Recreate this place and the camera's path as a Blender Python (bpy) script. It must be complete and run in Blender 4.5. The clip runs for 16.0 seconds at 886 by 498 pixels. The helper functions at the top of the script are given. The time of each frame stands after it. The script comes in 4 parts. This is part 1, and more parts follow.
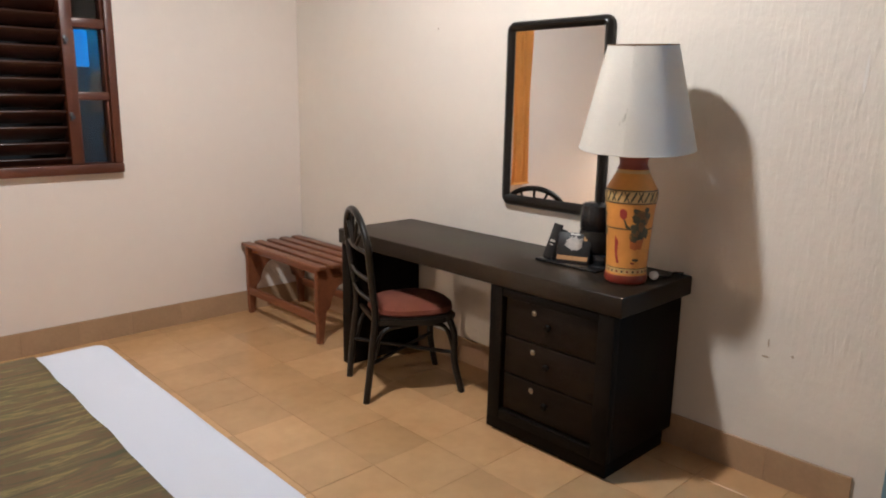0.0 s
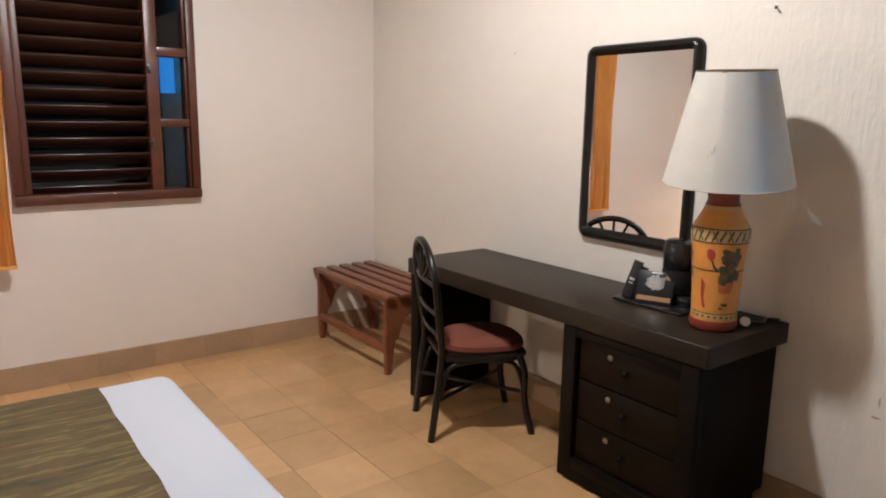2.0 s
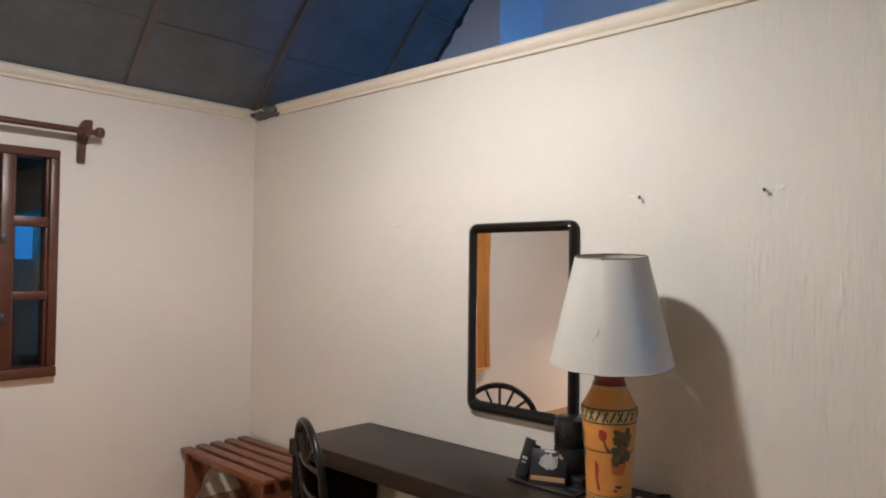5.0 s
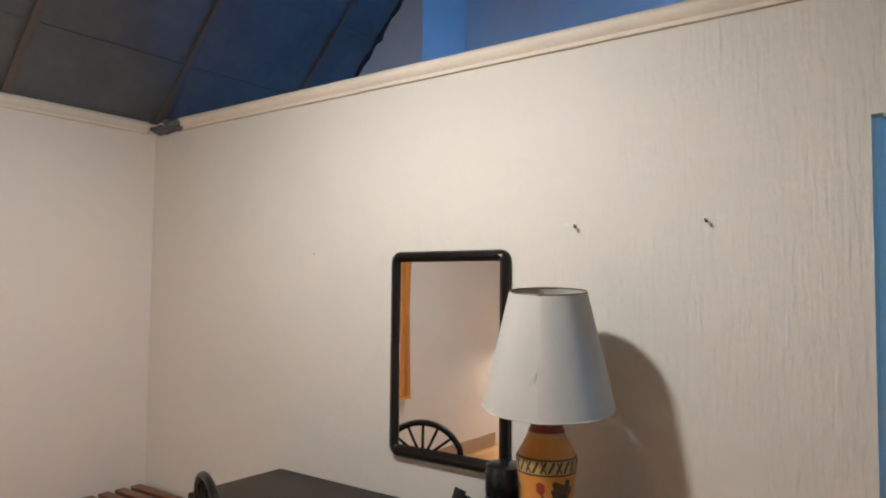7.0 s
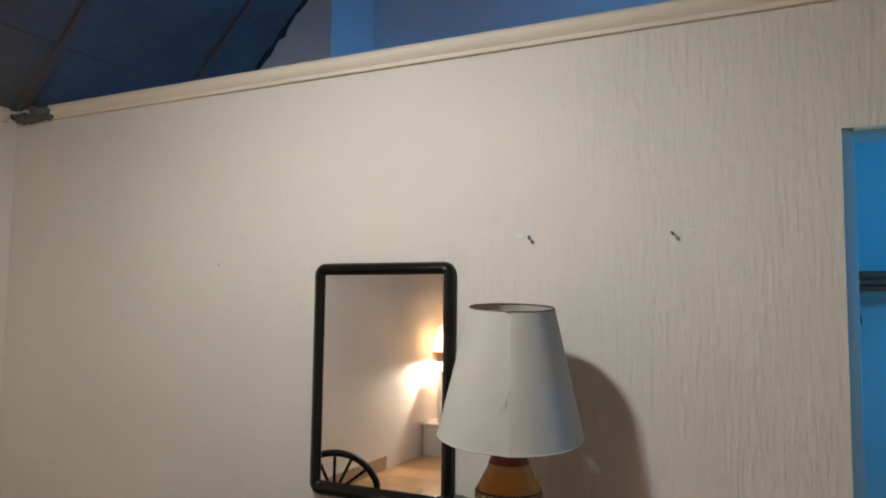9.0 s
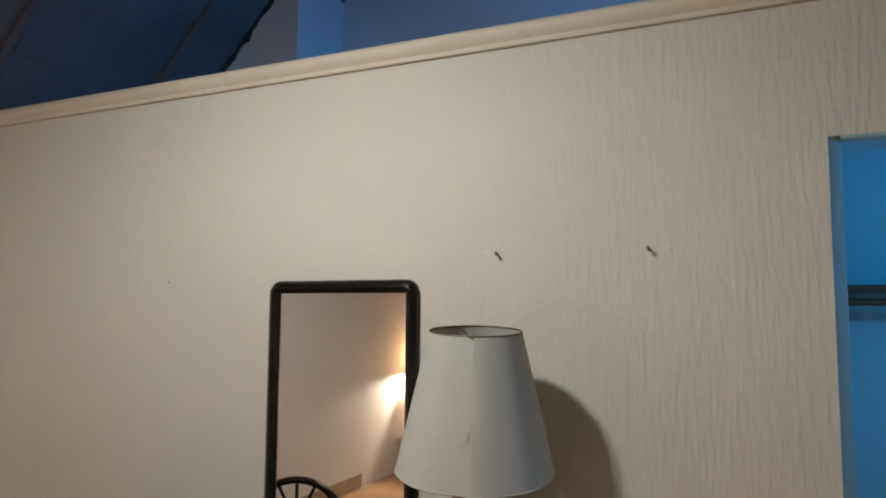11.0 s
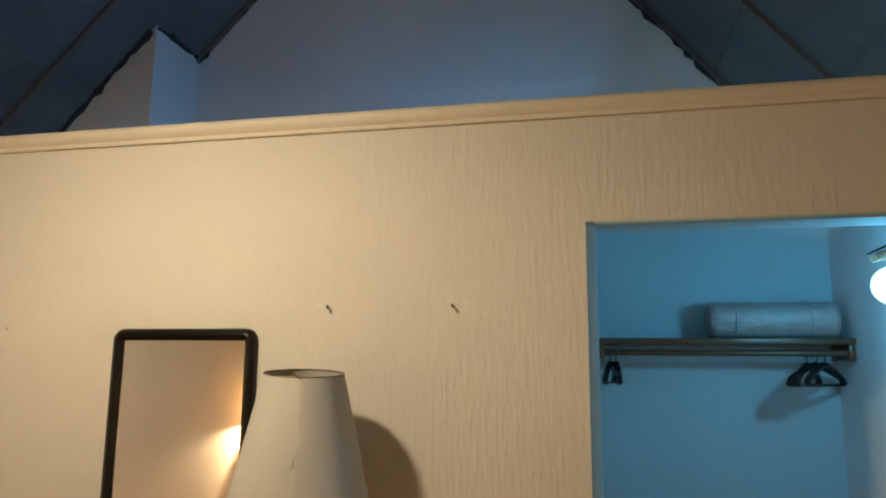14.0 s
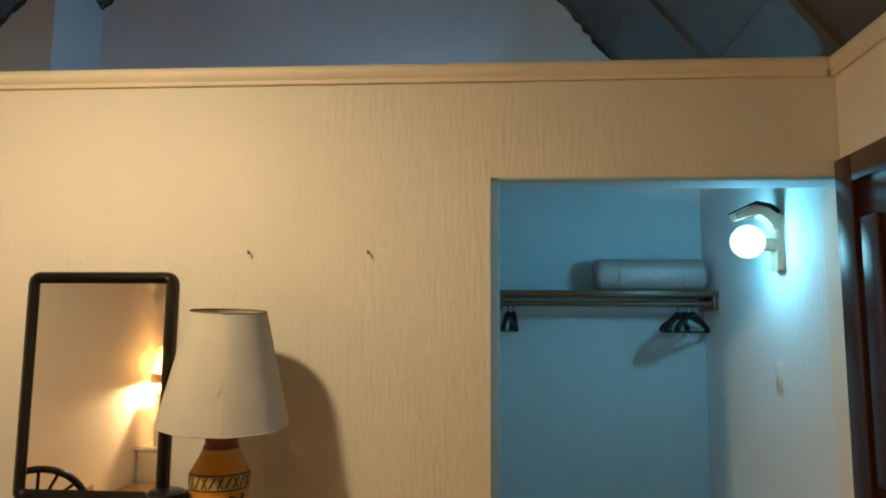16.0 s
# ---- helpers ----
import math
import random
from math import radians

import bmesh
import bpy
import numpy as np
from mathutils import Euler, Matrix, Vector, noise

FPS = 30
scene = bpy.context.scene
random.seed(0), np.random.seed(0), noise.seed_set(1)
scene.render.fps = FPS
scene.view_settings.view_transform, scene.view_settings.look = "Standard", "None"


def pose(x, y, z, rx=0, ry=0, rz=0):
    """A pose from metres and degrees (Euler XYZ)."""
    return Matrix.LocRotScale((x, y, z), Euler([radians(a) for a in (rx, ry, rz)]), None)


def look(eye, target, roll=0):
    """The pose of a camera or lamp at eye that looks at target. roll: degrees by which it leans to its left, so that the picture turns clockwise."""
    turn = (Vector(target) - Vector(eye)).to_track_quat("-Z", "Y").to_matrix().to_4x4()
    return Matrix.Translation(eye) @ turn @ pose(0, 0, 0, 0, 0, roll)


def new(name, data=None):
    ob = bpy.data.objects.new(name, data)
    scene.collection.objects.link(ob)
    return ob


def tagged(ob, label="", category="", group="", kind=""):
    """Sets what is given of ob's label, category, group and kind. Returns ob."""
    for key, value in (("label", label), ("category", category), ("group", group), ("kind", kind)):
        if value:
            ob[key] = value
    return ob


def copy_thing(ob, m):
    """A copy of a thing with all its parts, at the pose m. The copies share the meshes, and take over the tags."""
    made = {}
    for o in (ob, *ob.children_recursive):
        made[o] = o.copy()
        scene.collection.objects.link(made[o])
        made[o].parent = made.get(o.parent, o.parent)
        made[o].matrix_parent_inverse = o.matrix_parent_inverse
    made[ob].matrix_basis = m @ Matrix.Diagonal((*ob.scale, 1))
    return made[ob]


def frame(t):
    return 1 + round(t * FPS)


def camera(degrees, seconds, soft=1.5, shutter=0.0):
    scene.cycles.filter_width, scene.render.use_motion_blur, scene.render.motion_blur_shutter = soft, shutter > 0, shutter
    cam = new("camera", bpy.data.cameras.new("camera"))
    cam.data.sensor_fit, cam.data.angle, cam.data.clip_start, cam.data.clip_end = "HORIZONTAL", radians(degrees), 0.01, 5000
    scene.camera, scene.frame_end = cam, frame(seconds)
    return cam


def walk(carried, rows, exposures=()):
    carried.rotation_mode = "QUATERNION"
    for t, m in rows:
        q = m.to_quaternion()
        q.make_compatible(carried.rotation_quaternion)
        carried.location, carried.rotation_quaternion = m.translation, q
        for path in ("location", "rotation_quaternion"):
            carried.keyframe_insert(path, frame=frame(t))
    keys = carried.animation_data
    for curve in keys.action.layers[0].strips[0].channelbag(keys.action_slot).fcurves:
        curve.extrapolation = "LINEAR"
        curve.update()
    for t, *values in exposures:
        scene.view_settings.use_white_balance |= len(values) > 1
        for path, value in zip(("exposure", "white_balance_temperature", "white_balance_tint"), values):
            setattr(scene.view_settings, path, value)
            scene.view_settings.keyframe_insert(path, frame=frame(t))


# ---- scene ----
cam = camera(64.9, 16.0, soft=1.9)
PATH = [
    (0, (0.94, 1.763, 1.435), (2.287, 3.181, 1.014), 1.0),
    (0.5, (1.004, 1.806, 1.441), (2.341, 3.237, 1.034), 1.1),
    (1, (1.027, 1.834, 1.449), (2.322, 3.306, 1.055), 1.0),
    (1.5, (1.049, 1.851, 1.453), (2.276, 3.382, 1.066), 0.8),
    (2, (1.065, 1.847, 1.473), (2.244, 3.419, 1.101), 0.9),
    (2.5, (1.091, 1.851, 1.485), (2.224, 3.463, 1.141), 0.8),
    (3, (1.099, 1.861, 1.492), (2.191, 3.508, 1.185), 1.0),
    (3.5, (1.076, 1.897, 1.514), (2.201, 3.528, 1.25), 1.1),
    (4, (1.095, 1.908, 1.533), (2.3, 3.496, 1.366), 1.2),
    (4.5, (1.083, 1.927, 1.58), (2.424, 3.41, 1.523), 1.0),
    (5, (1.071, 1.929, 1.603), (2.529, 3.297, 1.649), 0.7),
    (5.2, (1.064, 1.929, 1.603), (2.548, 3.268, 1.68), 0.7),
    (7.5, (1.325, 2.148, 1.668), (2.943, 3.317, 1.768), 0.6),
    (8, (1.387, 2.184, 1.65), (3.018, 3.334, 1.779), 1.1),
    (8.5, (1.369, 2.337, 1.65), (3.09, 3.343, 1.811), 1.0),
    (9, (1.32, 2.478, 1.651), (3.121, 3.335, 1.806), 0.7),
    (11.3, (1.506, 2.49, 1.695), (3.332, 3.282, 1.883), 0.2),
    (11.5, (1.451, 2.515, 1.681), (3.29, 3.273, 1.887), 0.2),
    (12, (1.348, 2.502, 1.704), (3.213, 3.184, 1.939), 0.1),
    (12.5, (1.292, 2.473, 1.69), (3.193, 3.024, 1.971), 0.2),
    (13, (1.264, 2.442, 1.68), (3.177, 2.901, 2), 0.2),
    (13.5, (1.209, 2.368, 1.675), (3.121, 2.797, 1.994), 0.3),
    (14, (1.165, 2.284, 1.67), (3.084, 2.693, 1.997), 0.5),
    (14.5, (1.1, 2.279, 1.66), (3.037, 2.599, 1.998), 0.7),
    (15, (1.009, 2.278, 1.65), (2.953, 2.529, 1.981), 0.8),
    (15.5, (0.995, 2.271, 1.6), (2.938, 2.496, 1.919), 0.7),
    (16, (0.956, 2.3, 1.575), (2.935, 2.432, 1.812), 0.4),
]
EXPOSURES = [(0, 0.58, 5850, 9), (3.5, 0.54, 5850, 9), (5, 0.24, 5750, 7), (8, 0.04, 5850, 5), (9, -0.27, 5750, 2), (11.5, -0.46, 5900, 2), (12.5, -0.38, 6900, 1), (13.5, -0.2, 8500, 4), (14.5, -0.22, 9300, 3), (16, -0.2, 11500, 5)]
walk(cam, [(t, look(eye, target, roll)) for t, eye, target, roll in PATH], EXPOSURES)

# ---- light ----
world = bpy.data.worlds.new("night")
scene.world = world
world.use_nodes = True
wbg = world.node_tree.nodes["Background"]
sky = world.node_tree.nodes.new("ShaderNodeTexSky")
sky.sky_type, sky.sun_disc, sky.sun_elevation = "NISHITA", False, radians(-4)
world.node_tree.links.new(sky.outputs[0], wbg.inputs[0])
wbg.inputs[1].default_value = 0.02


def point_light(name, loc, watts, colour, radius):
    d = bpy.data.lights.new(name, "POINT")
    d.energy, d.color, d.shadow_soft_size = watts, colour, radius
    ob = new(name, d)
    ob.location = loc
    return ob


PENDANT = (2.02, 3.76, 2.98)
GLOBE = (4.12, 1.15, 1.985)
BEDLAMP = (-1.27, 5.79, 0.0)
point_light("pendant_bulb_light", (PENDANT[0], PENDANT[1], PENDANT[2] - 0.05), 128, (1.0, 0.94, 0.86), 0.075)
point_light("globe_light", (GLOBE[0], GLOBE[1], GLOBE[2]), 23, (0.05, 0.46, 1.0), 0.07)
# unseen lamp, inferred and added to light pier, gable and roof blue
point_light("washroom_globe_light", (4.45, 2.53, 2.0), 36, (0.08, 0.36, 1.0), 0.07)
point_light("bedside_bulb_light", (BEDLAMP[0], BEDLAMP[1], 1.03), 85, (1.0, 0.83, 0.64), 0.02)


# ---- materials ----
def mat(name, colour, rough=0.6, metal=0.0, var=0.12, scale=6.0, fine=60.0, bump=0.15, stretch=(1, 1, 1), island=0.0, spec=0.5, dist=0.004, second=None, world_space=False):
    """Two scales of noise over a base colour, with relief."""
    m = bpy.data.materials.new(name)
    m.use_nodes = True
    n, l = m.node_tree.nodes, m.node_tree.links
    b = n["Principled BSDF"]
    b.inputs["Roughness"].default_value, b.inputs["Metallic"].default_value = rough, metal
    b.inputs["Specular IOR Level"].default_value = spec
    co = n.new("ShaderNodeTexCoord")
    mp = n.new("ShaderNodeMapping")
    mp.inputs["Scale"].default_value = stretch
    if world_space:
        l.new(n.new("ShaderNodeNewGeometry").outputs["Position"], mp.inputs[0])
    else:
        l.new(co.outputs["Object"], mp.inputs[0])
    big, small = n.new("ShaderNodeTexNoise"), n.new("ShaderNodeTexNoise")
    big.inputs["Scale"].default_value, small.inputs["Scale"].default_value = scale, fine
    big.inputs["Detail"].default_value, small.inputs["Detail"].default_value = 4, 3
    l.new(mp.outputs[0], big.inputs[0])
    l.new(mp.outputs[0], small.inputs[0])
    ramp = n.new("ShaderNodeMix")
    ramp.data_type = "RGBA"
    lo = second or [c * (1 - var * 1.6) for c in colour]
    hi = [min(1, c * (1 + var)) for c in colour]
    ramp.inputs[6].default_value, ramp.inputs[7].default_value = (*lo, 1), (*hi, 1)
    add = n.new("ShaderNodeMath")
    add.operation = "MULTIPLY_ADD"
    add.inputs[1].default_value, add.inputs[2].default_value = 0.35, 0.0
    l.new(small.outputs[0], add.inputs[0])
    add2 = n.new("ShaderNodeMath")
    add2.operation = "MULTIPLY_ADD"
    add2.inputs[1].default_value = 0.75
    l.new(big.outputs[0], add2.inputs[0])
    l.new(add.outputs[0], add2.inputs[2])
    l.new(add2.outputs[0], ramp.inputs[0])
    out = ramp.outputs[2]
    if island:
        inf = n.new("ShaderNodeObjectInfo")
        hsv = n.new("ShaderNodeHueSaturation")
        mr = n.new("ShaderNodeMapRange")
        mr.inputs[3].default_value, mr.inputs[4].default_value = 1 - island, 1 + island
        l.new(inf.outputs["Random"], mr.inputs[0])
        l.new(mr.outputs[0], hsv.inputs["Value"])
        l.new(out, hsv.inputs["Color"])
        out = hsv.outputs[0]
    l.new(out, b.inputs["Base Color"])
    if bump:
        bp = n.new("ShaderNodeBump")
        bp.inputs["Strength"].default_value, bp.inputs["Distance"].default_value = bump, dist
        l.new(add2.outputs[0], bp.inputs["Height"])
        l.new(bp.outputs[0], b.inputs["Normal"])
    return m


def glow(name, colour, strength):
    m = bpy.data.materials.new(name)
    m.use_nodes = True
    b = m.node_tree.nodes["Principled BSDF"]
    b.inputs["Base Color"].default_value = (*colour, 1)
    b.inputs["Emission Color"].default_value = (*colour, 1)
    b.inputs["Emission Strength"].default_value = strength
    return m


def plaster(name, colour, comb=True):
    """Painted plaster with runs combed downwards in patches."""
    m = mat(name, colour, rough=0.75, var=0.05, scale=1.3, fine=14, bump=0, spec=0.25)
    n, l = m.node_tree.nodes, m.node_tree.links
    b = n["Principled BSDF"]
    co = n.new("ShaderNodeTexCoord")
    mp = n.new("ShaderNodeMapping")
    mp.inputs["Scale"].default_value = (1, 1, 0.16)
    l.new(co.outputs["Object"], mp.inputs[0])
    runs, grain, patch = (n.new("ShaderNodeTexNoise") for _ in range(3))
    runs.inputs["Scale"].default_value, runs.inputs["Detail"].default_value = 58, 2
    runs.inputs["Distortion"].default_value = 0.4
    grain.inputs["Scale"].default_value, patch.inputs["Scale"].default_value = 30, 1.1
    l.new(mp.outputs[0], runs.inputs[0])
    l.new(co.outputs["Object"], grain.inputs[0])
    l.new(co.outputs["Object"], patch.inputs[0])
    mr = n.new("ShaderNodeMapRange")
    mr.inputs[1].default_value, mr.inputs[2].default_value = 0.36, 0.66
    mr.inputs[3].default_value = 0.08
    sep = n.new("ShaderNodeSeparateXYZ")
    l.new(co.outputs["Object"], sep.inputs[0])
    fade = n.new("ShaderNodeMapRange")
    fade.inputs[1].default_value, fade.inputs[2].default_value = 4.6, 2.4
    fade.inputs[3].default_value, fade.inputs[4].default_value = -0.12, 0.14
    l.new(sep.outputs[1], fade.inputs[0])
    both = n.new("ShaderNodeMath")
    l.new(patch.outputs[0], both.inputs[0])
    l.new(fade.outputs[0], both.inputs[1])
    l.new(both.outputs[0], mr.inputs[0])
    mul = n.new("ShaderNodeMath")
    mul.operation = "MULTIPLY"
    l.new(runs.outputs[0], mul.inputs[0])
    l.new(mr.outputs[0], mul.inputs[1])
    ad = n.new("ShaderNodeMath")
    ad.operation = "MULTIPLY_ADD"
    ad.inputs[1].default_value = 0.35
    l.new(grain.outputs[0], ad.inputs[0])
    l.new(mul.outputs[0], ad.inputs[2])
    bp = n.new("ShaderNodeBump")
    bp.inputs["Strength"].default_value = 0.62 if comb else 0.24
    bp.inputs["Distance"].default_value = 0.007
    l.new(ad.outputs[0], bp.inputs["Height"])
    l.new(bp.outputs[0], b.inputs["Normal"])
    return m


M_WALL = plaster("cream_plaster", (0.70, 0.645, 0.575))
# lighter and warmer than M_WALL: warm lamp light is put into this colour
M_WALLN = plaster("cream_plaster_smooth_lit", (0.78, 0.69, 0.615), False)
M_WHITE = plaster("white_plaster", (0.76, 0.77, 0.78), False)
# white plaster with the alcove lamp's blue light put into its colour
M_ALCOVE = plaster("lamp_blue_plaster", (0.40, 0.58, 0.64), False)
M_ROUGHW = plaster("rough_white_plaster", (0.72, 0.76, 0.78))
M_TRIM = mat("cream_moulding", (0.76, 0.66, 0.54), 0.65, var=0.06, fine=40, bump=0.2)
M_TILE = mat("ochre_clay_tile", (0.53, 0.32, 0.155), 0.22, var=0.24, scale=3.2, fine=17, bump=0.14, island=0.12, world_space=True, second=(0.37, 0.205, 0.088))
M_GROUT = mat("brown_grout", (0.50, 0.31, 0.16), 0.6, var=0.15)
M_BASE = mat("clay_baseboard_tile", (0.42, 0.275, 0.16), 0.4, var=0.22, scale=5, bump=0.1, island=0.05, world_space=True)
M_ROOF = mat("grey_roof_board", (0.115, 0.118, 0.122), 0.7, var=0.4, scale=2.2, fine=16, bump=0.3)
M_SEAM = mat("roof_seam", (0.12, 0.118, 0.115), 0.8, var=0.2)
M_RAFTER = mat("weathered_rafter_wood", (0.13, 0.105, 0.09), 0.7, var=0.2, stretch=(4, 1, 1))
M_GAP = mat("dark_gap_shade", (0.035, 0.035, 0.035), 0.95, var=0.3, scale=14, bump=0.6, dist=0.02)
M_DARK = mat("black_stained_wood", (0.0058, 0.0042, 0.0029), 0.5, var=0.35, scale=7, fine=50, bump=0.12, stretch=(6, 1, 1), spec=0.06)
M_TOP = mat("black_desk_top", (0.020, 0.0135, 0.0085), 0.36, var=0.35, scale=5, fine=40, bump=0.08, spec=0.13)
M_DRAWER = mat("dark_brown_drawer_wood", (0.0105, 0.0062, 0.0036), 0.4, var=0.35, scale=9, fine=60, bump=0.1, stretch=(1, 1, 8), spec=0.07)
M_CHAIR = mat("black_bent_cane", (0.009, 0.007, 0.0055), 0.3, var=0.3, bump=0.08, spec=0.35)
M_RED = mat("rust_red_upholstery", (0.145, 0.038, 0.022), 0.95, var=0.18, scale=9, fine=220, bump=0.35)
M_BENCH = mat("red_brown_wood", (0.19, 0.064, 0.026), 0.36, var=0.3, scale=6, fine=50, bump=0.1, stretch=(6, 1, 6))
M_WIN = mat("red_brown_window_wood", (0.095, 0.028, 0.013), 0.38, var=0.3, scale=6, fine=50, bump=0.1, stretch=(1, 1, 5))
M_SLAT = mat("dark_louvre_wood", (0.036, 0.012, 0.0065), 0.35, var=0.3, scale=6, bump=0.1)
M_DOOR = mat("dark_red_door_wood", (0.055, 0.018, 0.012), 0.22, var=0.35, scale=5, bump=0.08, stretch=(5, 5, 1))
M_SHADE = mat("white_lamp_fabric", (0.56, 0.53, 0.475), 0.85, var=0.07, scale=5, fine=150, bump=0.15)
M_ORANGE = mat("orange_glazed_clay", (0.62, 0.265, 0.05), 0.42, var=0.18, scale=9, fine=50, bump=0.1)
M_BRICK = mat("dark_red_glaze", (0.20, 0.030, 0.016), 0.3, var=0.2)
M_OCHRE = mat("pale_ochre_band", (0.50, 0.33, 0.13), 0.45, var=0.15, scale=20)
M_GREEN = mat("dark_green_paint", (0.06, 0.055, 0.025), 0.45, var=0.4, scale=30)
M_OLIVE = mat("olive_brown_paint", (0.15, 0.075, 0.022), 0.45, var=0.4, scale=30)
M_RUSTP = mat("rust_paint", (0.46, 0.12, 0.025), 0.45, var=0.2, scale=30)
M_CRIMSON = mat("crimson_paint", (0.34, 0.035, 0.025), 0.45, var=0.2, scale=30)
M_BLACK = mat("black_plastic", (0.010, 0.010, 0.011), 0.25, var=0.2, bump=0.03)
M_CARDB = mat("black_printed_card", (0.010, 0.010, 0.011), 0.4, var=0.2, bump=0.02, spec=0.25)
M_SILVER = mat("silver_print", (0.55, 0.53, 0.50), 0.3, 0.6, var=0.3, scale=60, bump=0.05)
M_GOLD = mat("bronze_print", (0.38, 0.22, 0.10), 0.35, 0.3, var=0.2, scale=40)
M_SHEET = mat("white_bed_linen", (0.56, 0.56, 0.60), 0.85, var=0.03, scale=3, fine=200, bump=0.12)
M_CURTAIN = mat("orange_woven_curtain", (0.86, 0.40, 0.095), 0.9, var=0.2, scale=9, fine=90, bump=0.25, stretch=(1, 1, 0.5))
M_METAL = mat("dull_brass", (0.35, 0.30, 0.22), 0.35, 0.9, var=0.2)
M_STEEL = mat("dark_steel", (0.10, 0.10, 0.10), 0.4, 0.9, var=0.2)
M_PLUG = mat("white_plastic", (0.72, 0.70, 0.66), 0.4, var=0.05)
M_SHELF = mat("brown_shelf_wood", (0.15, 0.06, 0.028), 0.35, var=0.3, scale=6, bump=0.1, stretch=(6, 1, 6))
M_BLANKET = mat("pale_folded_blanket", (0.36, 0.30, 0.30), 0.32, var=0.2, scale=14, fine=70, bump=0.8, dist=0.012)
M_NIGHT = mat("white_painted_wood", (0.72, 0.66, 0.58), 0.5, var=0.08)
M_GLOBE = glow("frosted_globe", (0.42, 0.86, 1.0), 2.4)
M_BULB = glow("warm_bulb", (1.0, 0.82, 0.6), 8)
M_GLOWSHADE = mat("lit_lamp_fabric", (0.85, 0.80, 0.70), 0.9, var=0.04)
_n, _l = M_GLOWSHADE.node_tree.nodes, M_GLOWSHADE.node_tree.links
_tr, _mx = _n.new("ShaderNodeBsdfTranslucent"), _n.new("ShaderNodeMixShader")
_tr.inputs[0].default_value, _mx.inputs[0].default_value = (0.95, 0.84, 0.66, 1), 0.45
_l.new(_n["Principled BSDF"].outputs[0], _mx.inputs[1])
_l.new(_tr.outputs[0], _mx.inputs[2])
_l.new(_mx.outputs[0], _n["Material Output"].inputs[0])
M_LAMPWOOD = mat("pale_varnished_lamp_wood", (0.50, 0.27, 0.18), 0.4, var=0.2, scale=9)
M_BLUE = glow("blue_pane_glow", (0.015, 0.20, 0.60), 0.55)
M_NIGHTDARK = mat("dark_night_outside", (0.035, 0.04, 0.045), 0.9, spec=0.2)

M_MIRROR = bpy.data.materials.new("mirror_silver")
M_MIRROR.use_nodes = True
_b = M_MIRROR.node_tree.nodes["Principled BSDF"]
_b.inputs["Metallic"].default_value, _b.inputs["Roughness"].default_value = 1, 0.02
_b.inputs["Base Color"].default_value = (0.93, 0.93, 0.91, 1)
M_GLASS = bpy.data.materials.new("window_glass")
M_GLASS.use_nodes = True
_b = M_GLASS.node_tree.nodes["Principled BSDF"]
_b.inputs["Transmission Weight"].default_value, _b.inputs["Roughness"].default_value = 1, 0.02
_b.inputs["Base Color"].default_value = (0.85, 0.9, 0.9, 1)

# bed runner: woven wavy stripes of olive, gold and rust
M_RUNNER = mat("olive_striped_runner", (0.12, 0.10, 0.035), 0.9, var=0.3, scale=30, fine=200, bump=0.4)
_n, _l = M_RUNNER.node_tree.nodes, M_RUNNER.node_tree.links
_co = _n.new("ShaderNodeTexCoord")
_mp = _n.new("ShaderNodeMapping")
_mp.inputs["Scale"].default_value = (2.6, 20.0, 2.0)
_mp.inputs["Rotation"].default_value = (0, 0, radians(6))
_wv = _n.new("ShaderNodeTexNoise")
_wv.inputs["Scale"].default_value, _wv.inputs["Detail"].default_value = 1.6, 5.0
_wv.inputs["Roughness"].default_value, _wv.inputs["Distortion"].default_value = 0.6, 0.5
_l.new(_co.outputs["Object"], _mp.inputs[0])
_l.new(_mp.outputs[0], _wv.inputs[0])
_rp = _n.new("ShaderNodeValToRGB")
_cr = _rp.color_ramp
_cr.elements[0].color, _cr.elements[1].color = (0.030, 0.036, 0.014, 1), (0.16, 0.05, 0.02, 1)
for _p, _c in ((0.38, (0.050, 0.044, 0.018, 1)), (0.47, (0.105, 0.055, 0.022, 1)), (0.53, (0.066, 0.056, 0.021, 1)), (0.60, (0.17, 0.115, 0.04, 1)), (0.66, (0.08, 0.07, 0.025, 1))):
    _e = _cr.elements.new(_p)
    _e.color = _c
_l.new(_wv.outputs[0], _rp.inputs[0])
_l.new(_rp.outputs[0], _n["Principled BSDF"].inputs["Base Color"])


# ---- mesh helpers ----
def mesh_of(name, bm, material, smooth=False):
    me = bpy.data.meshes.new(name)
    bmesh.ops.recalc_face_normals(bm, faces=bm.faces)
    bm.to_mesh(me)
    bm.free()
    me.materials.append(material)
    if smooth:
        for p in me.polygons:
            p.use_smooth = True
        me.set_sharp_from_angle(angle=radians(40))
    return me


def part(name, bm, material, parent=None, label="", smooth=True):
    ob = new(name, mesh_of(name, bm, material, smooth))
    if parent:
        ob.parent = parent
        ob.matrix_parent_inverse = parent.matrix_basis.inverted()
    if label:
        ob["label"] = label
    return ob


def thing(name, loc, label, category, kind="", group=""):
    ob = new(name)
    ob.empty_display_size = 0.1
    ob.location = loc
    ob.matrix_basis = Matrix.Translation(loc)
    return tagged(ob, label, category, group, kind)


